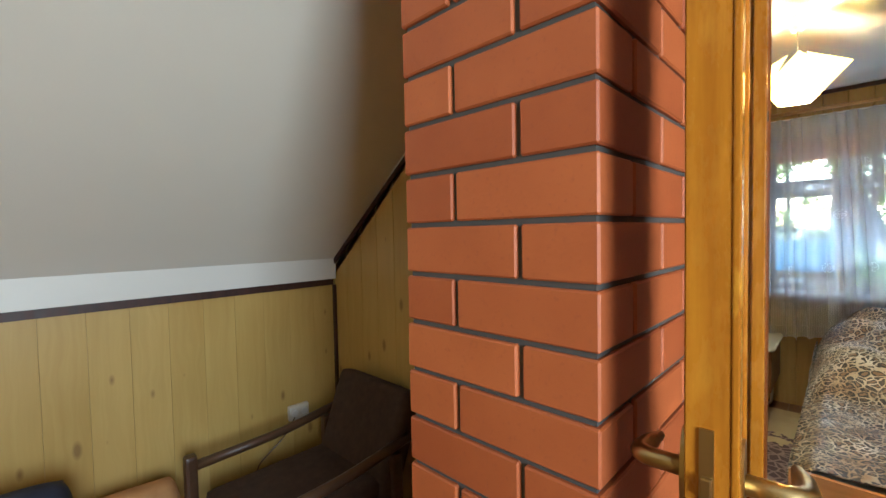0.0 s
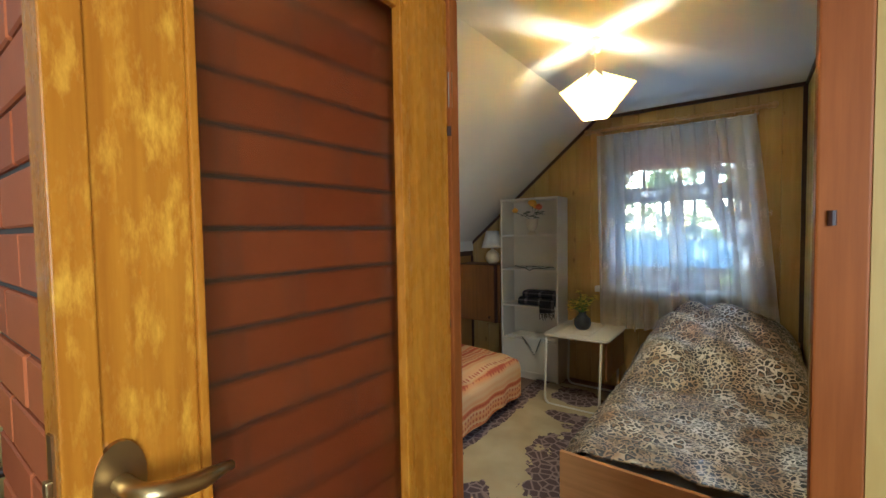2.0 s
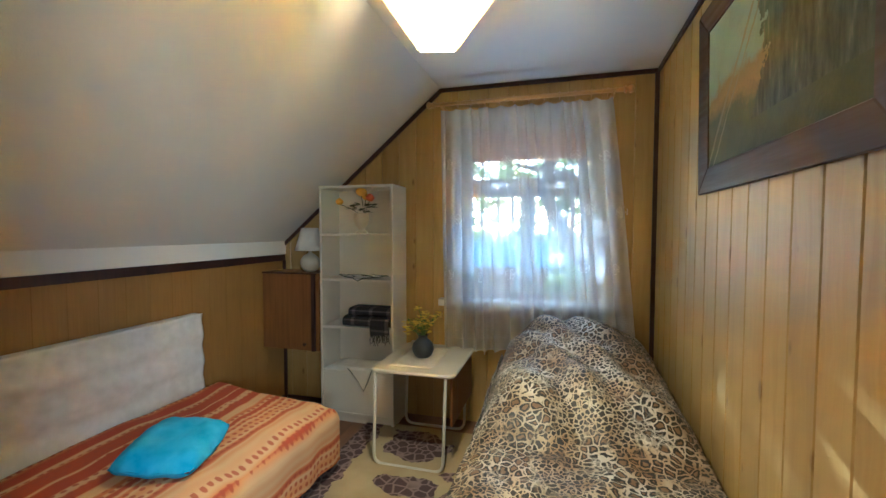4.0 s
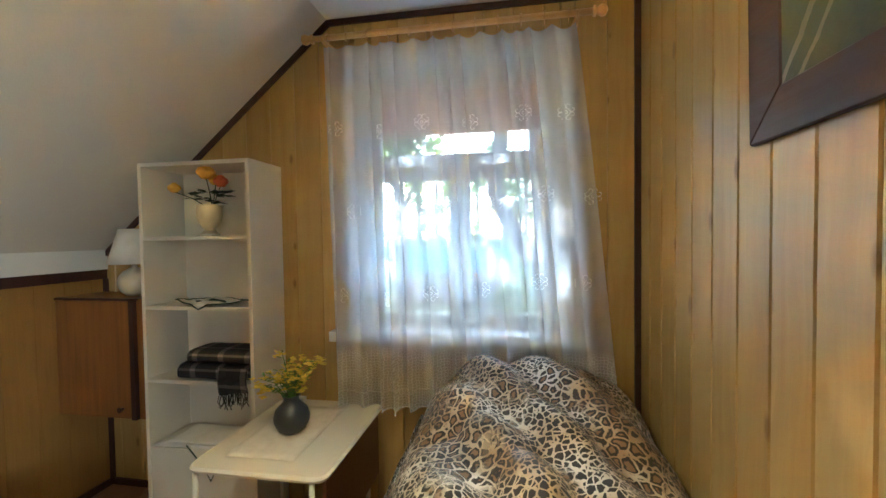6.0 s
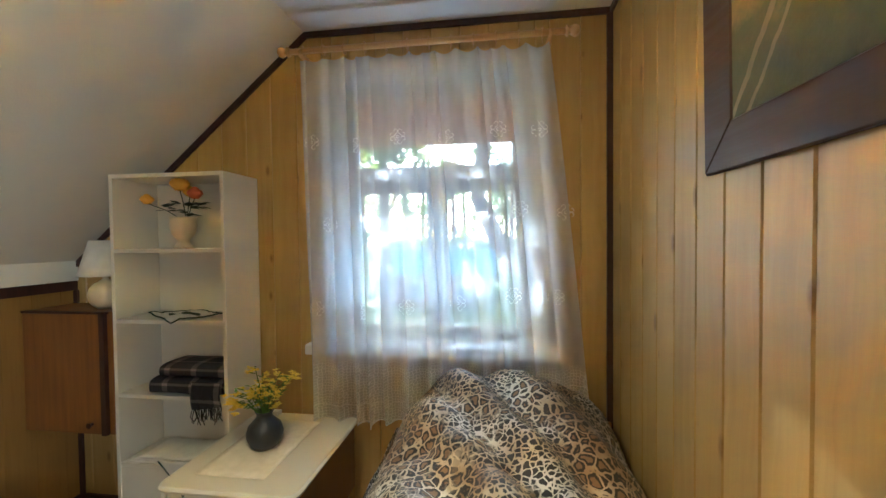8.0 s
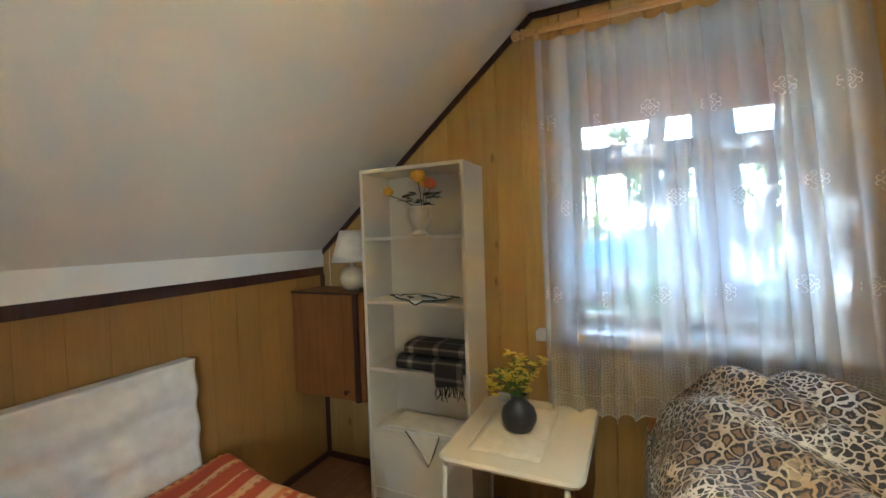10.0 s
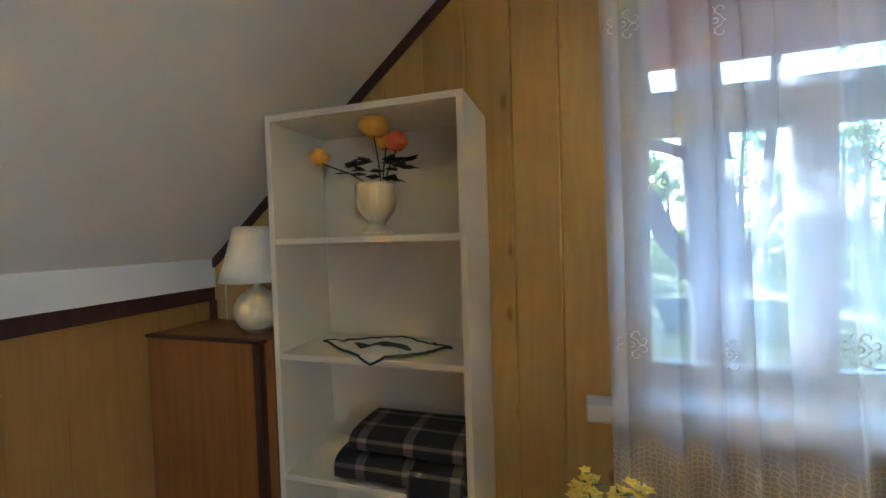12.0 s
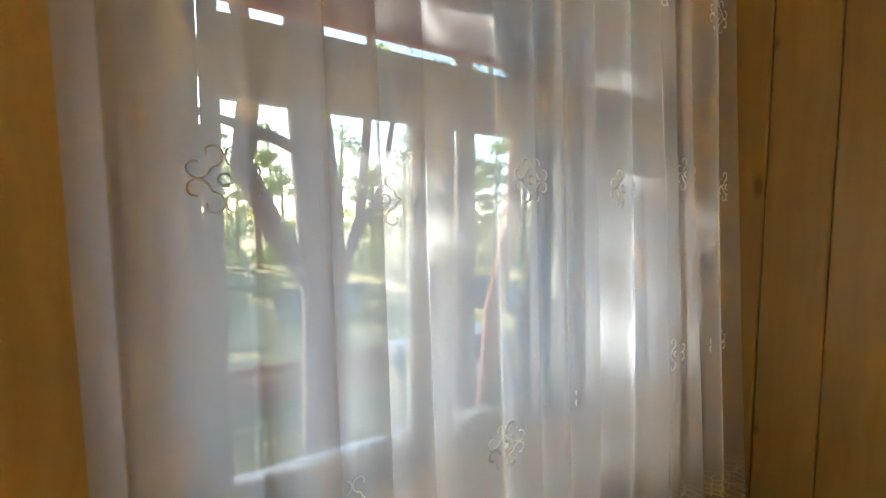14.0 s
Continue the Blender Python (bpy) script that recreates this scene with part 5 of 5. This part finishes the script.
def cloud_of_leaves(name, centres, per, size, parent, seed):
    """Many small leaf blades scattered in uneven clumps."""
    rng = np.random.default_rng(seed)
    pts, faces = [], []
    o = np.array(parent["origin"])
    for cx, cy, cz, r in centres:
        c = rng.normal(size=(per, 3))
        c = c / np.linalg.norm(c, axis=1)[:, None] * (rng.random((per, 1)) ** 0.45) * r * np.array([1, 1, 0.6])
        c += np.array([cx, cy, cz]) - o
        d = rng.normal(size=(per, 3)) * size
        e = rng.normal(size=(per, 3)) * size * 0.5
        base = len(pts)
        q = np.stack([c - d, c + e, c + d, c - e], 1).reshape(-1, 3)
        pts.extend(map(tuple, q))
        faces.extend((base + 4 * i, base + 4 * i + 1, base + 4 * i + 2, base + 4 * i + 3) for i in range(per))
    me = bpy.data.meshes.new(name)
    me.from_pydata(pts, [], faces)
    me.materials.append(LEAF)
    ob = new(name, me)
    ob["origin"] = tuple(parent["origin"])
    ob.parent = parent
    return ob


def tree(at, lines, mat, crowns, per, size, seed, label):
    """lines: limbs, each of (point, radius) pairs from the foot."""
    t = thing("tree", at, label, "tree")
    for i, line in enumerate(lines):
        pts = [Vector(p) + Vector((0.05 * noise.noise((k3, i, seed)), 0.05 * noise.noise((i, k3, seed)), 0)) for k3, (p, r) in enumerate(line)]
        bm = bmesh.new()
        fine, rr = [], []
        for k3 in range(len(pts) - 1):
            for s in range(4):
                f = s / 4
                fine.append(pts[k3].lerp(pts[k3 + 1], f))
                r = line[k3][1] * (1 - f) + line[k3 + 1][1] * f
                rr.append(r * (1 + 0.09 * noise.noise((k3 * 1.3 + f, i, seed))))
        fine.append(pts[-1])
        rr.append(line[-1][1])
        tube(bm, fine, rr, 12)
        part("trunk" if i == 0 else "limb", bm, mat, t, smooth=True)
    if crowns:
        cloud_of_leaves("crown", crowns, per, size, t, seed)
    return t


# the forked tree in front of the window
TXX, TYY = 8.6, -0.52
tree((TXX, TYY, GZ), [
    [((TXX, TYY, GZ - 0.1), 0.34), ((TXX, TYY, -1.6), 0.27), ((TXX, TYY - 0.02, 0.3), 0.25), ((TXX, TYY + 0.04, 1.6), 0.25), ((TXX + 0.1, TYY + 0.14, 3.2), 0.22), ((TXX + 0.2, TYY + 0.1, 6.0), 0.14)],
    [((TXX, TYY + 0.1, 0.75), 0.13), ((TXX - 0.1, TYY + 0.5, 1.3), 0.12), ((TXX - 0.15, TYY + 0.82, 2.0), 0.11), ((TXX - 0.1, TYY + 0.72, 2.8), 0.10), ((TXX, TYY + 0.85, 4.2), 0.07)],
    [((TXX, TYY + 0.1, 2.15), 0.07), ((TXX - 0.1, TYY + 0.5, 2.3), 0.06), ((TXX - 0.2, TYY + 1.3, 2.5), 0.03)],
    [((TXX, TYY - 0.2, 0.75), 0.07), ((TXX, TYY - 0.45, 1.5), 0.06), ((TXX, TYY - 0.55, 2.6), 0.05), ((TXX, TYY - 0.62, 4.0), 0.04)],
    [((TXX, TYY - 0.42, 1.3), 0.05), ((TXX, TYY - 0.75, 1.9), 0.04), ((TXX, TYY - 0.9, 2.8), 0.03)],
    [((TXX, TYY - 0.5, 1.5), 0.03), ((TXX + 0.2, TYY - 1.2, 1.75), 0.015)],
], BARK, [(TXX + 0.6, TYY + 1.4, 4.6, 1.5), (TXX - 0.4, TYY - 1.6, 4.9, 1.5), (TXX + 1.0, TYY + 2.6, 3.7, 0.9), (TXX, TYY, 6.5, 1.8)], 420, 0.05, 1, "tall forked tree with grey-brown bark close to the house")
A = (9.3, -2.95)
tree((*A, GZ), [
    [((*A, GZ - 0.1), 0.22), ((A[0], A[1] + 0.02, 0.0), 0.18), ((A[0], A[1], 2.5), 0.16), ((A[0] + 0.1, A[1], 6), 0.1)],
    [((A[0], A[1] + 0.05, -0.2), 0.07), ((A[0] - 0.1, A[1] + 0.45, 0.5), 0.05), ((A[0] - 0.2, A[1] + 0.5, 2.0), 0.035)],
], BARK, [(A[0] + 0.4, A[1] + 0.5, 5.0, 1.5), (A[0] + 0.8, A[1] - 1.2, 4.4, 1.2)], 350, 0.05, 2, "slim tree with grey bark beside the fence")
B = (10.0, -4.4)
tree((*B, GZ), [
    [((B[0], B[1] + 0.5, GZ - 0.1), 0.20), ((B[0], B[1] + 0.3, -0.2), 0.17), ((B[0], B[1] - 0.15, 1.5), 0.15), ((B[0], B[1] - 0.25, 4.0), 0.12)],
    [((B[0], B[1] - 0.1, 1.3), 0.05), ((B[0], B[1] - 0.9, 1.9), 0.03), ((B[0], B[1] - 1.8, 2.2), 0.015)],
    [((B[0], B[1] + 0.1, 1.0), 0.04), ((B[0], B[1] + 0.8, 1.7), 0.02)],
], BARK_RED, [(B[0] + 0.8, B[1], 4.2, 1.5), (B[0], B[1] - 2.0, 3.0, 0.9)], 350, 0.05, 3, "leaning pine with reddish bark")

# added tree: its leaf clumps sit in the sun's line to dapple the window
C = (13.4, 3.05)
tree((*C, GZ), [
    [((*C, GZ - 0.1), 0.2), ((C[0], C[1], 1.0), 0.15), ((C[0], C[1] + 0.1, 6.5), 0.06)],
    [((C[0], C[1], 2.0), 0.06), ((C[0] - 0.5, C[1] - 0.7, 3.0), 0.03), ((C[0] - 0.8, C[1] - 1.2, 3.5), 0.015)],
    [((C[0], C[1], 2.6), 0.06), ((C[0] + 0.3, C[1] + 0.9, 3.4), 0.03), ((C[0] + 0.4, C[1] + 1.5, 4.0), 0.015)],
], BARK, [(C[0], C[1] - 0.5, 4.0, 1.0), (C[0] + 0.3, C[1] + 0.4, 4.1, 1.0), (C[0] - 0.4, C[1], 3.8, 0.9), (C[0], C[1] + 0.1, 4.3, 0.8), (C[0], C[1] + 0.75, 5.3, 0.8), (C[0], C[1] - 0.62, 5.15, 0.62), (C[0], C[1] - 0.7, 4.9, 0.7)], 400, 0.07, 4, "leafy young tree added to break up the sun on the gable")

# wood behind: a few kinds, repeated
kinds = []
rng = random.Random(9)
for kq in range(4):
    h = rng.uniform(9, 13)
    at = (60.0, -40.0 + kq * 6, -2.0)
    ln = [[((at[0], at[1], at[2] - 0.3), 0.24), ((at[0] + 0.2, at[1], at[2] + h * 0.5), 0.17), ((at[0], at[1] + 0.2, at[2] + h), 0.05)]]
    cr = []
    for i in range(13):
        a, hh = rng.uniform(0, 6.28), rng.uniform(0.18, 1.0)
        rr = rng.uniform(0.6, 2.3) * (1.25 - hh * 0.7)
        c = (at[0] + rr * math.cos(a), at[1] + rr * math.sin(a), at[2] + h * hh)
        cr.append((*c, rng.uniform(0.7, 1.4)))
        ln.append([((at[0] + 0.1, at[1], at[2] + h * hh - 0.6), 0.06), ((at[0] + rr * 0.6 * math.cos(a), at[1] + rr * 0.6 * math.sin(a), at[2] + h * hh - 0.25), 0.035), (c, 0.012)])
    t = tree(at, ln, BARK if kq % 2 else BARK_RED, cr, 260, 0.085, 20 + kq, "leafy tree at the edge of the wood")
    t["group"] = "trees of the wood"
    kinds.append(t)
for i in range(44):
    a = -0.95 + 1.55 * (i + rng.uniform(-0.4, 0.4)) / 44
    d = rng.uniform(32, 52)
    s = rng.uniform(0.8, 1.25)
    m = pose(3 + d * math.cos(a), d * math.sin(a), GZ + 0.5 + rng.uniform(-0.1, 0.1), 0, 0, rng.uniform(0, 360)) @ Matrix.Diagonal((s, s, s, 1))
    c = copy_thing(kinds[i % 4], m)
    c.scale = (s, s, s)
under = thing("undergrowth", (34, -6, GZ + 0.4), "sunlit bushes below the trees", "bushes", kind="stuff")
cloud_of_leaves("bush_leaves", [(rng.uniform(27, 44), rng.uniform(-34, 16), GZ + 0.9 + rng.uniform(0, 1.2), rng.uniform(1.0, 2.2)) for i in range(42)], 300, 0.10, under, 77)
near = thing("bush", (19.0, 2.0, GZ), "rounded green shrub on the slope", "bush")
cloud_of_leaves("leaves", [(19.0, 0.0, GZ + 0.9, 0.8), (19.4, 0.6, GZ + 1.5, 0.6), (19.0, 0.2, GZ + 2.0, 0.5)], 500, 0.045, near, 78)

# neighbouring house with a turquoise roof
hs_ob = thing("house", (27.0, 3.4, GZ), "low red-brown house with a turquoise metal roof", "house")
part("wall", boxes((25.5, 0.8, GZ, 29.5, 6.2, -0.55)), BRICK_FAR, hs_ob)
bm = bmesh.new()
prism(bm, [(25.0, 0.3, -0.6), (30.0, 0.3, -0.6), (27.5, 0.3, 0.75)], (0, 6.4, 0))
roof = part("roof", bm, ROOF_T, hs_ob)
for i in range(14):
    y = 0.4 + i * 0.48
    bm = bmesh.new()
    tube(bm, [(25.0, y, -0.56), (27.48, y, 0.79)], 0.025, 5)
    part("seam", bm, ROOF_T, roof)
for y in (1.6, 4.3):
    w = part("window", boxes((25.44, y, -2.0, 25.52, y + 0.9, -1.0)), WINPAINT, hs_ob)
    part("pane", boxes((25.42, y + 0.08, -1.92, 25.445, y + 0.82, -1.08)), CAR_GLASS, w)


def car(at, turn, paint, label):
    """A saloon: lofted body and cabin, wheels, lights; length along its own x."""
    c = thing("car", (0, 0, 0), label, "car")

    def loft(stations, name, mat):
        bm = bmesh.new()
        rings = []
        for x, w, z0, z1 in stations:
            rings.append([bm.verts.new(p) for p in ((x, -w * 0.92, z0), (x, -w, z0 + (z1 - z0) * 0.45), (x, -w * 0.90, z1 - 0.03), (x, -w * 0.7, z1), (x, w * 0.7, z1), (x, w * 0.90, z1 - 0.03), (x, w, z0 + (z1 - z0) * 0.45), (x, w * 0.92, z0))])
        for a, b in zip(rings, rings[1:]):
            for j in range(8):
                bm.faces.new((a[j], a[(j + 1) % 8], b[(j + 1) % 8], b[j]))
        bm.faces.new(rings[0][::-1])
        bm.faces.new(rings[-1])
        return part(name, bm, mat, c, smooth=False)
    loft([(-2.15, 0.66, 0.34, 0.72), (-2.05, 0.78, 0.24, 0.90), (-1.5, 0.84, 0.20, 0.95), (0.6, 0.85, 0.20, 0.93), (1.6, 0.82, 0.20, 0.82), (2.0, 0.74, 0.24, 0.70), (2.12, 0.60, 0.32, 0.60)], "body", paint)
    loft([(-1.55, 0.66, 0.93, 0.96), (-1.0, 0.66, 0.93, 1.36), (-0.2, 0.66, 0.93, 1.42), (0.35, 0.66, 0.93, 1.36), (1.05, 0.66, 0.90, 0.95)], "cabin_glass", CAR_GLASS)
    loft([(-1.02, 0.60, 1.34, 1.39), (-0.2, 0.62, 1.40, 1.45), (0.36, 0.60, 1.34, 1.39)], "roof", paint)
    for x in (-1.35, 1.3):
        for y in (-0.80, 0.80):
            bm = bmesh.new()
            tube(bm, [(x, y - 0.09, 0.31), (x, y + 0.09, 0.31)], 0.31, 24)
            wheel = part("wheel", bm, TYRE, c)
            bm = bmesh.new()
            s = math.copysign(0.093, y)
            for q in range(5):
                a = q * 1.2566
                box(bm, -0.03, -0.006, 0.02, 0.03, 0.006, 0.19)
                bmesh.ops.transform(bm, matrix=pose(x, y + s, 0.31, 0, math.degrees(a), 0), verts=bm.verts[-8:])
            tube(bm, [(x + 0.20 * math.cos(a), y + s, 0.31 + 0.20 * math.sin(a)) for a in [6.283 * j / 20 for j in range(20)]], 0.015, 5, closed=True)
            part("rim", bm, STEEL, wheel)
    for y in (-0.58, 0.58):
        part("tail_light", boxes((-2.14, y - 0.13, 0.66, -2.06, y + 0.13, 0.80), bevel=0.02), TAIL, c)
        part("headlight", boxes((1.98, y - 0.13, 0.55, 2.06, y + 0.13, 0.66), bevel=0.02), STEEL, c)
    c.matrix_world = pose(*at, 0, 0, turn)
    return c


car((12.4, -5.25, GZ + 0.02), 206, CAR_PAINT, "silver saloon car parked beyond the fence")
car((19.5, -11.5, GZ + 0.05), 195, CAR_BLUE, "dark blue car parked under the trees")


# ---- boards and bricks ----
PW = 0.138


def board(parent, quad, out, mat, g=0.0013, cut=0.0040, name="plank"):
    """One board on a wall: quad is its outline low-left, low-right, high-right, high-left; out points into the room; edges chamfered."""
    q = [Vector(p) for p in quad]
    out = Vector(out)
    along = (q[1] - q[0]).normalized()
    lo = [q[0] + along * g, q[1] - along * g, q[2] - along * g, q[3] + along * g]
    ch = along * cut
    hi = [lo[0] + ch, lo[1] - ch, lo[2] - ch, lo[3] + ch]
    bm = bmesh.new()
    a = [bm.verts.new(p - out * 0.011) for p in lo]
    b = [bm.verts.new(p - out * 0.004) for p in lo]
    c = [bm.verts.new(p) for p in hi]
    bm.faces.new(a)
    bm.faces.new(c[::-1])
    for s, t in ((a, b), (b, c)):
        for i in range(4):
            bm.faces.new((s[i], t[i], t[(i + 1) % 4], s[(i + 1) % 4]))
    return part(name, bm, mat, parent)


def run(a, b, w):
    out, p = [], a
    while p < b - 0.01:
        out.append((p, min(p + w, b)))
        p += w
    return out


for x0, x1 in [(PX1, 1.618)] + run(1.618, WX, PW):
    board(wall_picture, [(x0, WY, 0), (x1, WY, 0), (x1, WY, CEILZ), (x0, WY, CEILZ)], (0, 1, 0), PINE)
for y0, y1 in run(WY, KY, PW):
    cuts = [(0.0, None)]
    if y1 > OY0 and y0 < OY1:
        cuts = [(0.0, OZ0), (OZ1, None)]
    pieces = [(y0, y1, cuts)]
    if y0 < OY0 < y1:
        pieces = [(y0, OY0, [(0.0, None)]), (OY0, y1, [(0.0, OZ0), (OZ1, None)])]
    if y0 < OY1 < y1:
        pieces = [(y0, OY1, [(0.0, OZ0), (OZ1, None)]), (OY1, y1, [(0.0, None)])]
    for a, b, cc in pieces:
        for z0, z1 in cc:
            za, zb = (slope_z(a), slope_z(b)) if z1 is None else (z1, z1)
            board(wall_window, [(WX, a, z0), (WX, b, z0), (WX, b, zb), (WX, a, za)], (-1, 0, 0), PINE, 0.0005, 0.005)
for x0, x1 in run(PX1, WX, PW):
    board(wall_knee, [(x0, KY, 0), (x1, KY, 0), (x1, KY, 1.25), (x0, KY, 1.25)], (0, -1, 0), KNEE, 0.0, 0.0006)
for x0, x1 in run(-1.7, PX0, PW):
    board(wall_knee_hall, [(x0, KYH, 0), (x1, KYH, 0), (x1, KYH, 1.2), (x0, KYH, 1.2)], (0, -1, 0), PINE_HALL, 0.0, 0.0006)
for y0, y1 in run(0.50, KYH, PW):
    board(wall_part, [(PX0, y0, 0), (PX0, y1, 0), (PX0, y1, slope_z(y1) + 0.05), (PX0, y0, slope_z(y0) + 0.05)], (-1, 0, 0), PINE_HALL, 0.0002, 0.0015)
    if y1 < KY:
        board(wall_part, [(PX1, y0, 0), (PX1, y1, 0), (PX1, y1, slope_z(y1)), (PX1, y0, slope_z(y0))], (1, 0, 0), PINE)
for y0, y1 in run(-1.45, -0.345, PW):
    board(wall_part, [(PX0, y0, 0), (PX0, y1, 0), (PX0, y1, CEILZ), (PX0, y0, CEILZ)], (-1, 0, 0), PINE_HALL, 0.0002, 0.0015)
    if y0 > WY:
        board(wall_part, [(PX1, y0, 0), (PX1, y1, 0), (PX1, y1, CEILZ), (PX1, y0, CEILZ)], (1, 0, 0), PINE)
for y0, y1 in run(-0.345, 0.50, PW):
    board(wall_part, [(PX0, y0, 2.11), (PX0, y1, 2.11), (PX0, y1, CEILZ), (PX0, y0, CEILZ)], (-1, 0, 0), PINE_HALL, 0.0002, 0.0015)
    board(wall_part, [(PX1, y0, 2.11), (PX1, y1, 2.11), (PX1, y1, CEILZ), (PX1, y0, CEILZ)], (1, 0, 0), PINE)
floor_ob = bpy.data.objects["floor"]
for y0, y1 in run(-1.6, 2.7, 0.13):
    bm = boxes((-1.9, y0 + 0.001, -0.02, 4.6, y1 - 0.001, 0.0))
    part("plank", bm, FLOOR_WOOD, floor_ob)

# chimney of face brick
CX0, CX1, CY0, CY1 = 0.674, 1.470, 0.509, 0.876
CH, ZREF = 0.0863, 1.449
chim = thing("chimney", (1.07, 0.69, 0), "free-standing chimney of orange-red face brick with dark joints", "chimney")
part("mortar_core", boxes((CX0 + 0.012, CY0 + 0.012, 0, CX1, CY1 - 0.012, CEILZ + 0.03)), MORTAR, chim)
shapes = {}


def brick(x0, y0, z, x1, y1, h):
    g = 0.0045
    sx, sy = round(x1 - x0 - 2 * g, 4), round(y1 - y0 - 2 * g, 4)
    key = (sx, sy, round(h, 4))
    if key not in shapes:
        bm = boxes((0, 0, 0, sx, sy, h))
        bmesh.ops.bevel(bm, geom=bm.edges[:], offset=0.003, segments=1, affect="EDGES")
        me = bpy.data.meshes.new("brick")
        bm.to_mesh(me)
        bm.free()
        me.materials.append(BRICK)
        shapes[key] = me
    ob = new("brick", shapes[key])
    ob.parent = chim
    o = chim["origin"]
    ob.location = (x0 + g + random.uniform(-0.001, 0.001) - o[0], y0 + g + random.uniform(-0.001, 0.001) - o[1], z - o[2])


random.seed(2)
W3 = (CY1 - CY0) / 3
row0 = -int(ZREF / CH)
for r in range(row0, 12):
    zb = ZREF + r * CH + 0.0044
    if zb + 0.075 > CEILZ + 0.01:
        break
    if zb < 0:
        continue
    L = 2 * W3
    if r % 2 == 0:
        brick(CX0, CY0, zb, CX0 + W3, CY0 + L, 0.0775)
        brick(CX0, CY0 + L, zb, CX0 + L, CY1, 0.0775)
        s0, s1 = CX0 + W3, CX0 + L
    else:
        brick(CX0, CY0, zb, CX0 + L, CY0 + W3, 0.0775)
        brick(CX0, CY0 + W3, zb, CX0 + W3, CY1, 0.0775)
        s0, s1 = CX0 + L, CX0 + W3
    for p, ya, yb in ((s0, CY0, CY0 + W3), (s1, CY1 - W3, CY1)):
        while p < CX1 - 0.03:
            q = min(p + L, CX1)
            brick(p, ya, zb, q, yb, 0.0775)
            p = q
